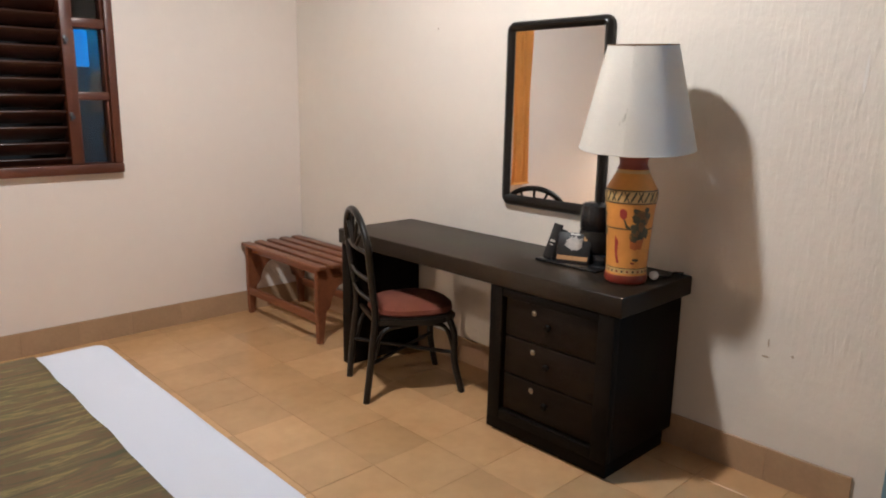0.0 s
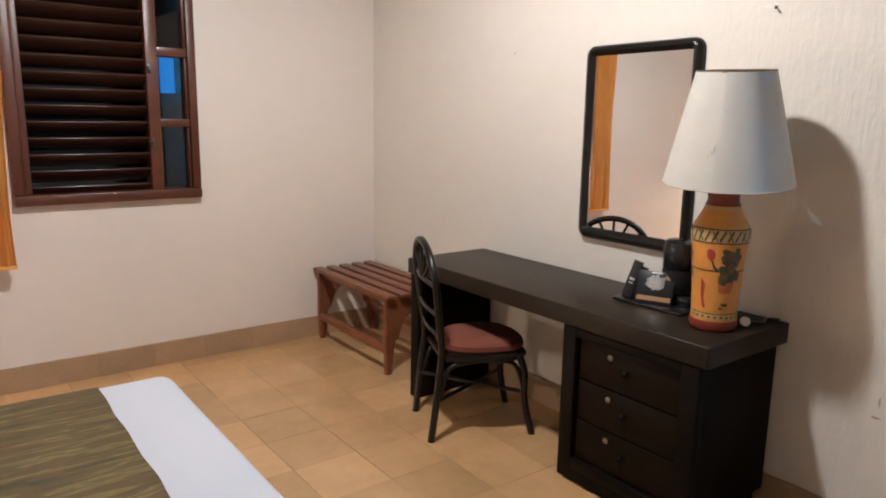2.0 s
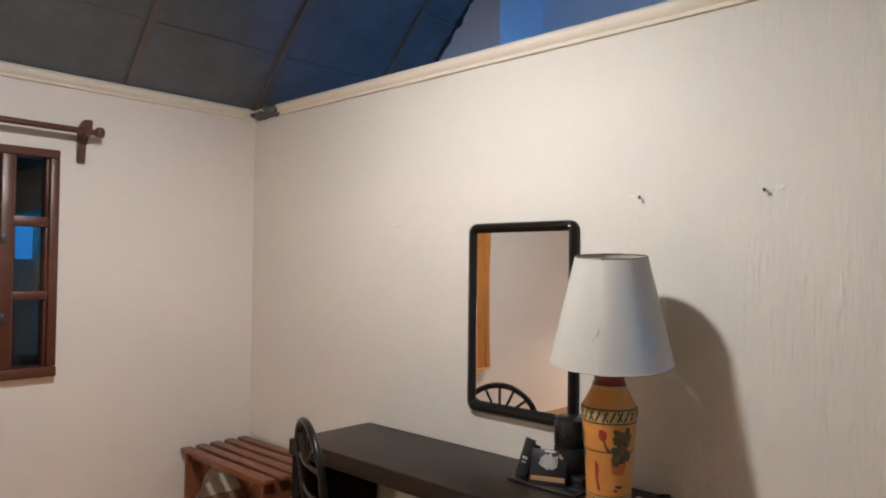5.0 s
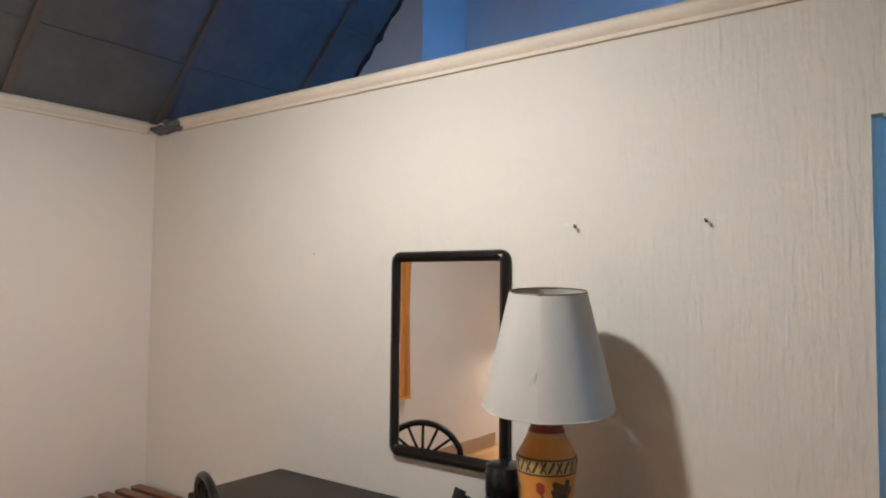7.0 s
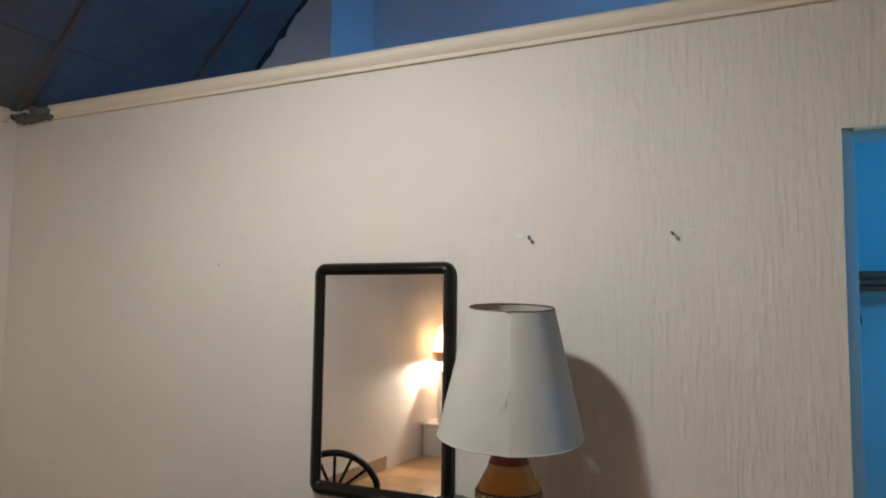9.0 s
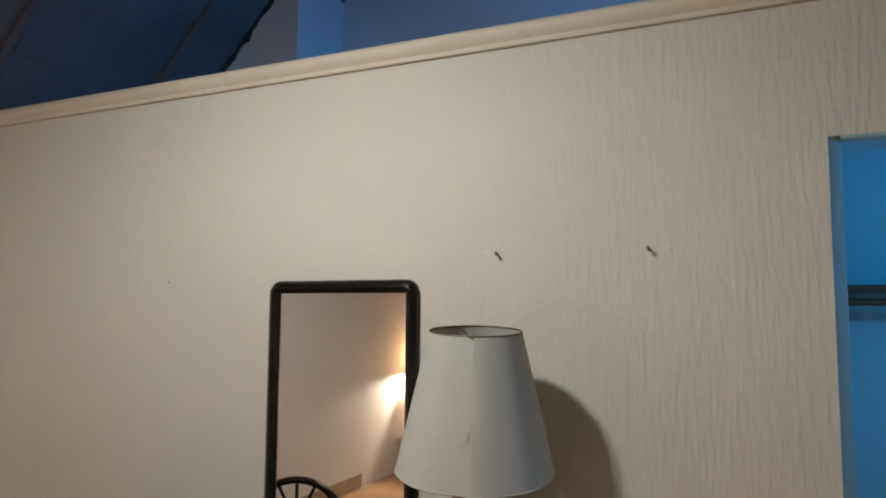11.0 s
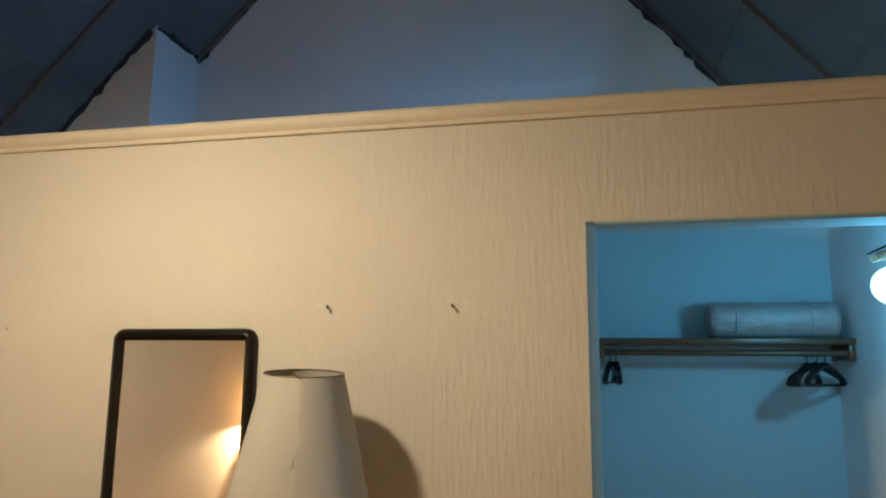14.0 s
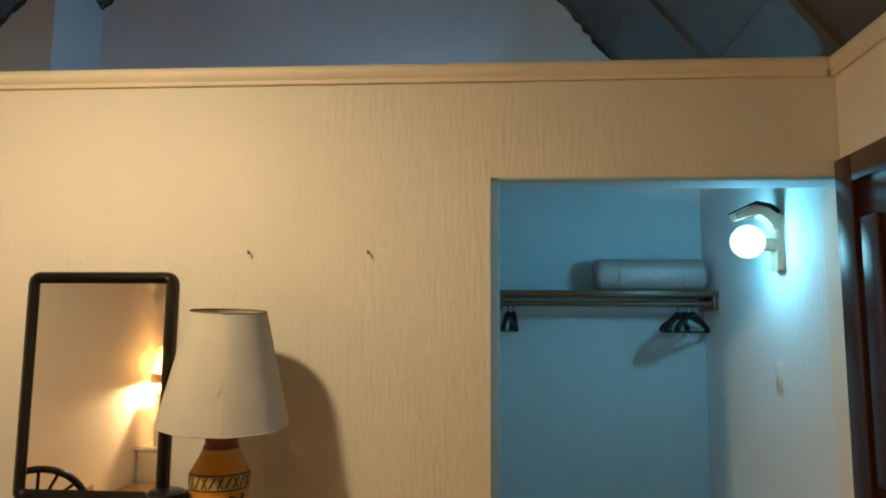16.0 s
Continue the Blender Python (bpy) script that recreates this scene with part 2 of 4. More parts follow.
def box(x0, x1, y0, y1, z0, z1, bevel=0.0, bm=None, seg=2):
    own = bmesh.new()
    bmesh.ops.create_cube(own, size=1)
    for v in own.verts:
        v.co = ((x0 + x1) / 2 + v.co.x * (x1 - x0), (y0 + y1) / 2 + v.co.y * (y1 - y0), (z0 + z1) / 2 + v.co.z * (z1 - z0))
    if bevel:
        bmesh.ops.bevel(own, geom=own.edges[:], offset=bevel, segments=seg, affect="EDGES", profile=0.5)
    return merge(bm, own)


def merge(bm, own):
    if bm is None:
        return own
    me = bpy.data.meshes.new("tmp")
    own.to_mesh(me)
    own.free()
    bm.from_mesh(me)
    bpy.data.meshes.remove(me)
    return bm


def lathe(profile, seg=48, bm=None, at=(0, 0, 0), closed=True):
    own = bmesh.new()
    rings = []
    for r, z in profile:
        rings.append([own.verts.new((at[0] + r * math.cos(2 * math.pi * i / seg), at[1] + r * math.sin(2 * math.pi * i / seg), at[2] + z)) for i in range(seg)])
    for a, b in zip(rings, rings[1:]):
        for i in range(seg):
            own.faces.new((a[i], a[(i + 1) % seg], b[(i + 1) % seg], b[i]))
    if closed:
        own.faces.new(rings[0][::-1])
        own.faces.new(rings[-1])
    return merge(bm, own)


def tube(points, radius, seg=10, bm=None):
    """A round bar along points; radius a number or one for each point."""
    own = bmesh.new()
    pts = [Vector(p) for p in points]
    rad = radius if hasattr(radius, "__len__") else [radius] * len(pts)
    rings, prev = [], None
    for i, p in enumerate(pts):
        d = (pts[min(i + 1, len(pts) - 1)] - pts[max(i - 1, 0)]).normalized()
        if prev is None:
            u = d.orthogonal().normalized()
        else:
            u = (prev - d * prev.dot(d)).normalized()
        prev = u
        w = d.cross(u)
        rings.append([own.verts.new(p + rad[i] * (u * math.cos(2 * math.pi * k / seg) + w * math.sin(2 * math.pi * k / seg))) for k in range(seg)])
    for a, b in zip(rings, rings[1:]):
        for k in range(seg):
            own.faces.new((a[k], a[(k + 1) % seg], b[(k + 1) % seg], b[k]))
    own.faces.new(rings[0][::-1])
    own.faces.new(rings[-1])
    return merge(bm, own)


def prism(outline, axis, a, b, bevel=0.0, bm=None):
    """A flat outline (two coordinates) pushed from a to b along axis x, y or z."""
    own = bmesh.new()
    def put(p, v):
        return {"x": (v, p[0], p[1]), "y": (p[0], v, p[1]), "z": (p[0], p[1], v)}[axis]
    lo = [own.verts.new(put(p, a)) for p in outline]
    hi = [own.verts.new(put(p, b)) for p in outline]
    n = len(outline)
    f1, f2 = own.faces.new(lo), own.faces.new(hi[::-1])
    for i in range(n):
        own.faces.new((lo[i], hi[i], hi[(i + 1) % n], lo[(i + 1) % n]))
    if bevel:
        es = [e for e in own.edges if (e.verts[0] in lo) == (e.verts[1] in lo)]
        bmesh.ops.bevel(own, geom=es, offset=bevel, segments=2, affect="EDGES")
    bmesh.ops.triangulate(own, faces=[f for f in own.faces if len(f.verts) > 4])
    return merge(bm, own)


def arc(c, r, a0, a1, n):
    return [(c[0] + r * math.cos(radians(a0 + (a1 - a0) * i / n)), c[1] + r * math.sin(radians(a0 + (a1 - a0) * i / n))) for i in range(n + 1)]


def smooth_path(pts, n=6):
    """Catmull-Rom through the points."""
    p = [Vector(q) for q in pts]
    p = [2 * p[0] - p[1]] + p + [2 * p[-1] - p[-2]]
    out = []
    for i in range(1, len(p) - 2):
        for k in range(n):
            t = k / n
            a, b, c, d = p[i - 1:i + 3]
            out.append(0.5 * ((2 * b) + (c - a) * t + (2 * a - 5 * b + 4 * c - d) * t * t + (3 * b - a - 3 * c + d) * t ** 3))
    return out + [p[-2]]


# ---- the room ----
XE, YN, YS, XW = 3.573, 6.00, 1.00, -1.60
TOPZ, GABLE = 2.61, 5.30
SLOPE = 1.06
RIDGE_Y = 3.27
RIDGE_Z = TOPZ + (YN - RIDGE_Y) * SLOPE

floor = part("floor", box(XW - 0.1, GABLE + 0.1, YS - 0.1, YN + 0.1, -0.12, -0.004), M_GROUT)
tagged(floor, "ochre clay tiled floor with brown joints", "floor", kind="structure")

# north wall with the window's opening
WX0, WX1, WZ0, WZ1 = 1.43, 2.376, 0.99, 2.19
bm = box(XW - 0.2, WX0 + 0.02, YN, YN + 0.16, -0.1, TOPZ)
box(WX1 - 0.02, GABLE + 0.2, YN, YN + 0.16, -0.1, TOPZ, bm=bm)
box(WX0 + 0.02, WX1 - 0.02, YN, YN + 0.16, -0.1, WZ0 + 0.02, bm=bm)
box(WX0 + 0.02, WX1 - 0.02, YN, YN + 0.16, WZ1 - 0.02, TOPZ, bm=bm)
tagged(part("wall_north", bm, M_WALLN, smooth=False), "cream painted plaster wall around a louvred window", "wall", kind="structure")

# east partition, open above, with the alcove's opening; its edges are rounded
OY0, OY1, OZ = YS, 2.295, 2.163
PT = 0.16
bm = box(XE, XE + PT, OY1, YN - 0.001, -0.1, TOPZ)
box(XE, XE + PT, YS + 0.001, OY1, OZ, TOPZ, bm=bm)
tagged(part("wall_east", bm, M_WALL, smooth=False), "cream plaster partition with combed runs, open above", "wall", kind="structure")
fil = [(XE + 0.002, OY1 + 0.001), (XE + 0.006, OY1 - 0.003), (XE + 0.022, OY1 - 0.026), (XE + 0.03, OY1 - 0.033), (XE + 0.045, OY1 - 0.035), (XE + PT, OY1 - 0.035), (XE + PT, OY1 + 0.001)]
tagged(part("alcove_jamb", prism(fil, "z", 0, OZ + 0.001), M_ALCOVE), "white painted rounded jamb of the alcove, lamp's blue in its colour", "trim", kind="structure")
hd = [(XE, OZ + 0.001)] + [(XE + 0.02 - 0.02 * math.cos(radians(a)), OZ - 0.014 * math.sin(radians(a))) for a in range(5, 91, 17)] + [(XE + PT, OZ - 0.014), (XE + PT, OZ + 0.001)]
tagged(part("alcove_head", prism(hd, "y", YS + 0.002, OY1 - 0.03), M_ALCOVE), "white painted edge over the alcove opening, lamp's blue in its colour", "trim", kind="structure")

# alcove: side wall towards the next room, lining on the far walls
tagged(part("wall_alcove", box(XE + PT, GABLE, OY1 - 0.03, OY1 + 0.08, -0.1, TOPZ), M_WHITE, smooth=False), "white plaster side wall of the alcove", "wall", kind="structure")
south_room = box(XW - 0.2, XE + PT, YS - 0.16, YS, -0.1, TOPZ)
tagged(part("wall_south", south_room, M_WALLN, smooth=False), "cream painted plaster wall beside a dark door", "wall", kind="structure")
tagged(part("wall_south_alcove", box(XE + PT, GABLE + 0.16, YS - 0.16, YS, -0.1, TOPZ), M_ROUGHW, smooth=False), "rough white plaster alcove wall", "wall", kind="structure")
gpts = [(YS - 0.16, -0.1), (YN + 0.16, -0.1), (YN + 0.16, TOPZ), (RIDGE_Y, RIDGE_Z + 0.1), (YS - 0.16, TOPZ)]
tagged(part("wall_gable", prism(gpts, "x", GABLE, GABLE + 0.16), M_WHITE, smooth=False), "white plaster gable wall under the roof", "wall", kind="structure")
tagged(part("wall_west", prism(gpts, "x", XW - 0.16, XW), M_WALLN, smooth=False), "cream plaster gable wall behind the bed", "wall", kind="structure")
# thin lining before the gable, added to carry the lamp's blue tint
tagged(part("wall_alcove_back", box(GABLE - 0.012, GABLE - 0.001, YS + 0.001, OY1 - 0.031, 0, TOPZ), M_ALCOVE, smooth=False), "alcove back wall lining tinted with the lamp's blue", "wall", kind="structure")
PIER_Y = 4.915
zt = lambda y: TOPZ + (YN - y) * SLOPE
ppts = [(PIER_Y, 0), (YN, 0), (YN, TOPZ), (PIER_Y, zt(PIER_Y) + 0.02)]
tagged(part("wall_pier", prism(ppts, "x", 4.80, GABLE), M_WHITE, smooth=False), "white plaster pier against the gable", "wall", kind="structure")


# roof: two steep slopes of grey boards with raised seams
def roof_side(name, y_low, sgn):
    """sgn +1: rises towards -y (north side)."""
    run = abs(y_low - RIDGE_Y)
    ln = math.hypot(run, RIDGE_Z - TOPZ)
    d = Vector((0, -sgn * run, RIDGE_Z - TOPZ)).normalized()
    up = Vector((0, sgn * d.z, abs(d.y)))
    base = Vector((0, y_low, TOPZ))
    bm = bmesh.new()
    rng = random.Random(5 + sgn)
    xs = [XW - 0.1] + [XW + 0.08 + 0.85 * i for i in range(9)]
    xs = [x for x in xs if x < GABLE] + [GABLE + 0.1]
    ss = [-0.12, 0.42, 1.0, 1.6, 2.2, 2.8, ln + 0.05]
    def cell(x0, x1, s0, s1, t0, t1):
        vs = []
        for t in (t0, t1):
            for x, s in ((x0, s0), (x1, s0), (x1, s1), (x0, s1)):
                vs.append(bm.verts.new(base + Vector((x, 0, 0)) + d * s + up * t))
        for f in ((0, 1, 2, 3), (7, 6, 5, 4), (0, 4, 5, 1), (1, 5, 6, 2), (2, 6, 7, 3), (3, 7, 4, 0)):
            bm.faces.new([vs[i] for i in f])
    for i in range(len(xs) - 1):
        for j in range(len(ss) - 1):
            o = rng.uniform(0, 0.008)
            cell(xs[i] + 0.008, xs[i + 1] - 0.008, ss[j] + 0.006, ss[j + 1] - 0.006, o, 0.05)
    cell(xs[0], xs[-1], ss[0], ss[-1], 0.03, 0.09)
    ob = part(name, bm, M_ROOF, smooth=False)
    tagged(ob, "steep grey board roof seen from below", "ceiling", kind="structure")
    bm = bmesh.new()
    def bar(x0, x1, s0, s1, t0, t1):
        vs = []
        for t in (t0, t1):
            for x, s in ((x0, s0), (x1, s0), (x1, s1), (x0, s1)):
                vs.append(bm.verts.new(base + Vector((x, 0, 0)) + d * s + up * t))
        for f in ((0, 1, 2, 3), (7, 6, 5, 4), (0, 4, 5, 1), (1, 5, 6, 2), (2, 6, 7, 3), (3, 7, 4, 0)):
            bm.faces.new([vs[i] for i in f])
    for j in range(1, len(ss) - 1):
        bar(xs[0], GABLE, ss[j] - 0.013, ss[j] + 0.013, -0.004, 0.01)
    sm = part(name.replace("ceiling", "ceiling_seam"), bm, M_SEAM, smooth=False)
    tagged(sm, "pale joint strips across the roof boards", "seam", kind="structure")
    bm = bmesh.new()
    for x in xs[1:-1]:
        bar(x - 0.022, x + 0.022, 0.02, ln, -0.022, 0.012)
    rf = part(name.replace("ceiling", "ceiling_rafter"), bm, M_RAFTER, smooth=False)
    tagged(rf, "weathered wooden battens running up the roof", "rafter", kind="structure")


roof_side("ceiling_north", YN, 1)
roof_side("ceiling_south", YS - 0.08, -1)


def ragged(name, pts, w, seed):
    """The shade of a ragged gap, drawn as a dark rough rope along the points."""
    rng = random.Random(seed)
    p, out, rad = [Vector(q) for q in pts], [], []
    for a, b in zip(p, p[1:]):
        k = max(2, int((b - a).length / 0.05))
        for i in range(k):
            out.append(a.lerp(b, i / k) + Vector((rng.uniform(-0.006, 0.006), rng.uniform(-0.012, 0.012), rng.uniform(-0.012, 0.012))))
            rad.append(w * rng.uniform(0.55, 1.3))
    return tagged(part(name, tube(out, rad, 7), M_GAP), "dark rough rope for the shaded gap under the roof", "joint", kind="structure")


ragged("trim_joint", [(4.795, YN - 0.05, zt(YN - 0.05)), (4.795, PIER_Y, zt(PIER_Y))], 0.022, 1)
ragged("trim_joint", [(4.80, PIER_Y, zt(PIER_Y)), (GABLE, PIER_Y - 0.0, zt(PIER_Y))], 0.022, 2)
ragged("trim_joint", [(GABLE - 0.01, PIER_Y, zt(PIER_Y)), (GABLE - 0.01, RIDGE_Y, RIDGE_Z)], 0.022, 3)
ragged("trim_joint", [(GABLE - 0.01, YS, TOPZ + 0.09), (GABLE - 0.01, RIDGE_Y, RIDGE_Z - 0.05)], 0.022, 4)

# moulding along the wall tops
prof = [(0, 2.540), (0.014, 2.541), (0.017, 2.548), (0.017, 2.556), (0.026, 2.565), (0.034, 2.578), (0.036, 2.592), (0.031, 2.606), (0.02, 2.613), (0, 2.614)]


def moulding(name, axis, wall, sgn, a, b):
    return tagged(part(name, prism([(wall + sgn * u, z) for u, z in prof], axis, a, b), M_TRIM), "cream rounded moulding along the wall top", "moulding", kind="structure")


def cap_fix(name, wall, a, b):
    return moulding(name, "y", wall, -1, a, b)


cap_fix("trim_east", XE, YS + 0.036, 5.72)
moulding("trim_north", "x", YN, -1, XW, XE - 0.06)
moulding("trim_south", "x", YS, 1, XW, XE - 0.0)
tagged(part("trim_top", box(XE, XE + PT, YS, YN, TOPZ, TOPZ + 0.006), M_TRIM, smooth=False), "plastered top of the partition", "trim", kind="structure")
rng = random.Random(9)
bm = bmesh.new()
for i in range(9):
    c = Vector((XE - rng.uniform(0.0, 0.05), rng.uniform(5.73, 5.97), rng.uniform(2.55, 2.62)))
    own = bmesh.new()
    bmesh.ops.create_icosphere(own, subdivisions=1, radius=rng.uniform(0.018, 0.04))
    for v in own.verts:
        v.co = c + Vector((v.co.x, v.co.y * 1.7, v.co.z * 0.8)) * rng.uniform(0.8, 1.2)
    merge(bm, own)
tagged(part("broken_corner", bm, M_SEAM, smooth=False), "broken moulding corner with bare grey mortar", "mortar", kind="structure")

# window: frame, louvred leaf, narrow light with three panes
win = thing("window_1", ((WX0 + WX1) / 2, YN, WZ0), "red-brown wooden window with dark louvres and three small panes", "window", "structure")
FY = YN - 0.04
bm = box(WX0, WX1, FY, YN + 0.10, WZ1 - 0.045, WZ1, 0.006)
box(WX0, WX1, FY - 0.012, YN + 0.10, WZ0, WZ0 + 0.055, 0.008, bm)
box(WX0, WX0 + 0.05, FY, YN + 0.10, WZ0 + 0.055, WZ1 - 0.045, 0.006, bm)
box(WX1 - 0.045, WX1, FY, YN + 0.10, WZ0 + 0.055, WZ1 - 0.045, 0.006, bm)
fr = part("window_frame", bm, M_WIN, win, "red-brown wooden frame")
SX0, SX1 = 2.105, 2.165
part("mullion", box(SX0, SX1, FY + 0.004, YN + 0.09, WZ0 + 0.055, WZ1 - 0.045, 0.006), M_WIN, win)
part("louvre_stile", box(WX0 + 0.05, WX0 + 0.085, FY + 0.012, YN + 0.08, WZ0 + 0.055, WZ1 - 0.045, 0.004), M_WIN, win)
part("pane_rail", box(SX1, WX1 - 0.045, FY + 0.012, YN + 0.08, 1.78, 1.83, 0.005), M_WIN, win)
part("pane_rail", box(SX1, WX1 - 0.045, FY + 0.012, YN + 0.08, 1.395, 1.44, 0.005), M_WIN, win)
for z0, z1 in ((WZ0 + 0.055, 1.395), (1.44, 1.78), (1.83, WZ1 - 0.045)):
    pn = part("pane", box(SX1, WX1 - 0.045, YN + 0.03, YN + 0.035, z0, z1), M_GLASS, win, "clear dark glass pane", smooth=False)
    bm = box(SX1, SX1 + 0.012, FY + 0.03, YN + 0.045, z0, z1, 0.003)
    box(WX1 - 0.057, WX1 - 0.045, FY + 0.03, YN + 0.045, z0, z1, 0.003, bm)
    part("pane_bead", bm, M_WIN, win)
n = 13
sz = (WZ1 - 0.045 - WZ0 - 0.055) / n
slat = None
for i in range(n + 1):
    zc = WZ0 + 0.06 + sz * i
    if slat is None:
        bm = box(WX0 + 0.085, SX0, -0.052, 0.052, -0.006, 0.006, 0.004)
        me = mesh_of("slat", bm, M_SLAT, True)
    slat = new("slat", me)
    slat.parent = win
    slat.matrix_parent_inverse = win.matrix_basis.inverted()
    slat.matrix_basis = Matrix.Translation((0, YN + 0.03, zc)) @ Matrix.Rotation(radians(-39), 4, "X")
for z in (1.71, 1.305):
    latch = part("latch", tube([(SX0 + 0.015, FY - 0.03, z), (SX0 + 0.015, FY + 0.005, z)], [0.012, 0.010], 12), M_STEEL, win, "dark metal latch")
    part("catch", box(SX0 + 0.006, SX0 + 0.026, FY - 0.004, FY + 0.006, z - 0.024, z + 0.024, 0.003), M_STEEL, latch)
# outside: a dark panel for the night, and an added panel glowing blue
tagged(part("backdrop", box(-2, 6, 7.05, 7.15, -1, 5), M_NIGHTDARK, smooth=False), "dark backdrop panel for the night outside", "backdrop", kind="structure")
tagged(part("lit_doorway", box(2.465, 2.56, 7.02, 7.049, 1.61, 1.85, 0.004), M_BLUE, smooth=False), "blue glowing panel added behind the window pane", "backdrop", kind="structure")
tagged(part("ground", box(-60, 60, -60, 60, -0.3, -0.13), M_NIGHTDARK, smooth=False), "dark ground outside", "ground", kind="structure")

# curtain and its rod
rod = thing("curtain_rod", (1.8, YN, 2.30), "dark red-brown wooden curtain rod on brackets", "curtain rod")
RY = YN - 0.10
part("pole", tube([(1.12, RY, 2.31), (2.545, RY, 2.30)], 0.017, 14), M_WIN, rod)
for x in (2.55, 1.115):
    part("finial", lathe([(0.004, -0.03), (0.02, -0.024), (0.026, -0.008), (0.026, 0.008), (0.02, 0.024), (0.004, 0.03)], 16, at=(x, RY, 2.303)), M_WIN, rod)
for x in (2.485, 1.16):
    bk = part("bracket", prism([(YN, 2.14), (YN - 0.025, 2.14), (YN - 0.03, 2.24), (RY + 0.03, 2.275), (RY - 0.02, 2.28), (RY - 0.025, 2.36), (RY + 0.02, 2.36), (YN, 2.33)], "x", x - 0.02, x + 0.02, 0.004), M_WIN, rod)


def curtain_mesh(x0, x1, folds, z0, z1):
    bm = bmesh.new()
    nx, nz = 120, 30
    grid = []
    for j in range(nz + 1):
        v = j / nz
        row = []
        sq = 1 - 0.10 * math.sin(math.pi * min(1, v * 1.3)) * (1 - v)
        for i in range(nx + 1):
            u = i / nx
            ph = u * folds * 2 * math.pi
            amp = 0.017 * (0.55 + 0.6 * (1 - v)) * (0.7 + 0.5 * noise.noise((u * 5, v * 1.2, 3)))
            x = x0 + (x1 - x0) * (u * sq + (1 - sq) * 0.5) + 0.012 * math.sin(ph * 0.5 + 3 * v) + 0.01 * noise.noise((u * 9, v * 3, 0))
            y = RY + 0.005 + amp * math.sin(ph + 0.7 * noise.noise((u * 4, v * 2, 7)))
            row.append(bm.verts.new((x, y, z0 + (z1 - z0) * v)))
        grid.append(row)
    for j in range(nz):
        for i in range(nx):
            bm.faces.new((grid[j][i], grid[j][i + 1], grid[j + 1][i + 1], grid[j + 1][i]))
    bmesh.ops.solidify(bm, geom=bm.faces[:], thickness=0.003)
    return bm


cur = thing("curtain", (1.3, RY, 0.68), "orange woven curtain drawn aside in folds", "curtain")
part("cloth", curtain_mesh(1.17, 1.42, 3.5, 0.69, 2.40), M_CURTAIN, cur)
part("hem", box(1.20, 1.41, RY - 0.03, RY + 0.035, 0.685, 0.70, 0.005), M_CURTAIN, cur)

# ---- door in the south wall, by the corner ----
door = thing("door_1", (3.1, YS, 0), "dark red-brown varnished panelled door, closed", "door", "structure")
part("door_frame", box(3.44, 3.556, YS, YS + 0.035, 0, 2.21, 0.006), M_DOOR, door, "dark varnished frame")
part("door_frame", box(2.46, 2.55, YS, YS + 0.035, 0, 2.21, 0.006), M_DOOR, door)
part("door_frame", box(2.55, 3.44, YS, YS + 0.035, 2.11, 2.21, 0.006), M_DOOR, door)
leaf = part("door_leaf", box(2.55, 3.44, YS, YS + 0.016, 0.01, 2.11, 0.003), M_DOOR, door)
for px in (2.65, 2.88, 3.11, 3.30):
    for pz0, pz1 in ((0.15, 0.95), (1.08, 1.98)):
        part("raised_panel", box(px, px + 0.11, YS + 0.012, YS + 0.032, pz0, pz1, 0.01), M_DOOR, leaf)

# ---- desk ----
desk = thing("desk", (3.33, 3.9, 0), "black-stained wooden desk with a three-drawer pedestal", "desk")
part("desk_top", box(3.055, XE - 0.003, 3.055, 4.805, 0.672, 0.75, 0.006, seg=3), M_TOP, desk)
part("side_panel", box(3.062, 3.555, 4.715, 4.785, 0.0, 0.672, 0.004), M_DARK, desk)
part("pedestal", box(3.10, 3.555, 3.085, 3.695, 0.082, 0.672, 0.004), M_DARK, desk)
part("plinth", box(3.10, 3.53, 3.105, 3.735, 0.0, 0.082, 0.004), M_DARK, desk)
bm = box(3.06, 3.10, 3.083, 3.155, 0.08, 0.671, 0.004)
box(3.06, 3.10, 3.63, 3.697, 0.08, 0.671, 0.004, bm)
box(3.061, 3.10, 3.155, 3.63, 0.08, 0.125, 0.004, bm)
box(3.061, 3.10, 3.155, 3.63, 0.632, 0.671, 0.004, bm)
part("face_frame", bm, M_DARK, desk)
for i in range(3):
    z0 = 0.129 + i * 0.168
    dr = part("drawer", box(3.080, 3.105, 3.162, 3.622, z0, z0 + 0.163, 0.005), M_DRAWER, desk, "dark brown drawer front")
    part("knob", lathe([(0.006, 0), (0.006, 0.008), (0.014, 0.013), (0.016, 0.02), (0.010, 0.027), (0.002, 0.028)], 16), M_DARK, dr)
    dr.children[-1].matrix_basis = pose(3.081, 3.39, z0 + 0.085, 0, -90, 0)
    ky = part("keyplate", lathe([(0.012, 0), (0.012, 0.003), (0.008, 0.006)], 16), M_METAL, dr, "small dull brass lock")
    ky.matrix_basis = pose(3.081, 3.47, z0 + 0.125, 0, -90, 0)

# ---- mirror ----
mir = thing("wall_mirror", (3.55, 3.8, 0.92), "tall mirror in a rounded black wooden frame on the wall", "mirror")
MY0, MY1, MZ0, MZ1 = 3.495, 4.09, 0.925, 1.798


def rrect(y0, y1, z0, z1, r, n=6):
    out = []
    for cy, cz, a in ((y1 - r, z1 - r, 0), (y0 + r, z1 - r, 90), (y0 + r, z0 + r, 180), (y1 - r, z0 + r, 270)):
        out += arc((cy, cz), r, a, a + 90, n)
    return out


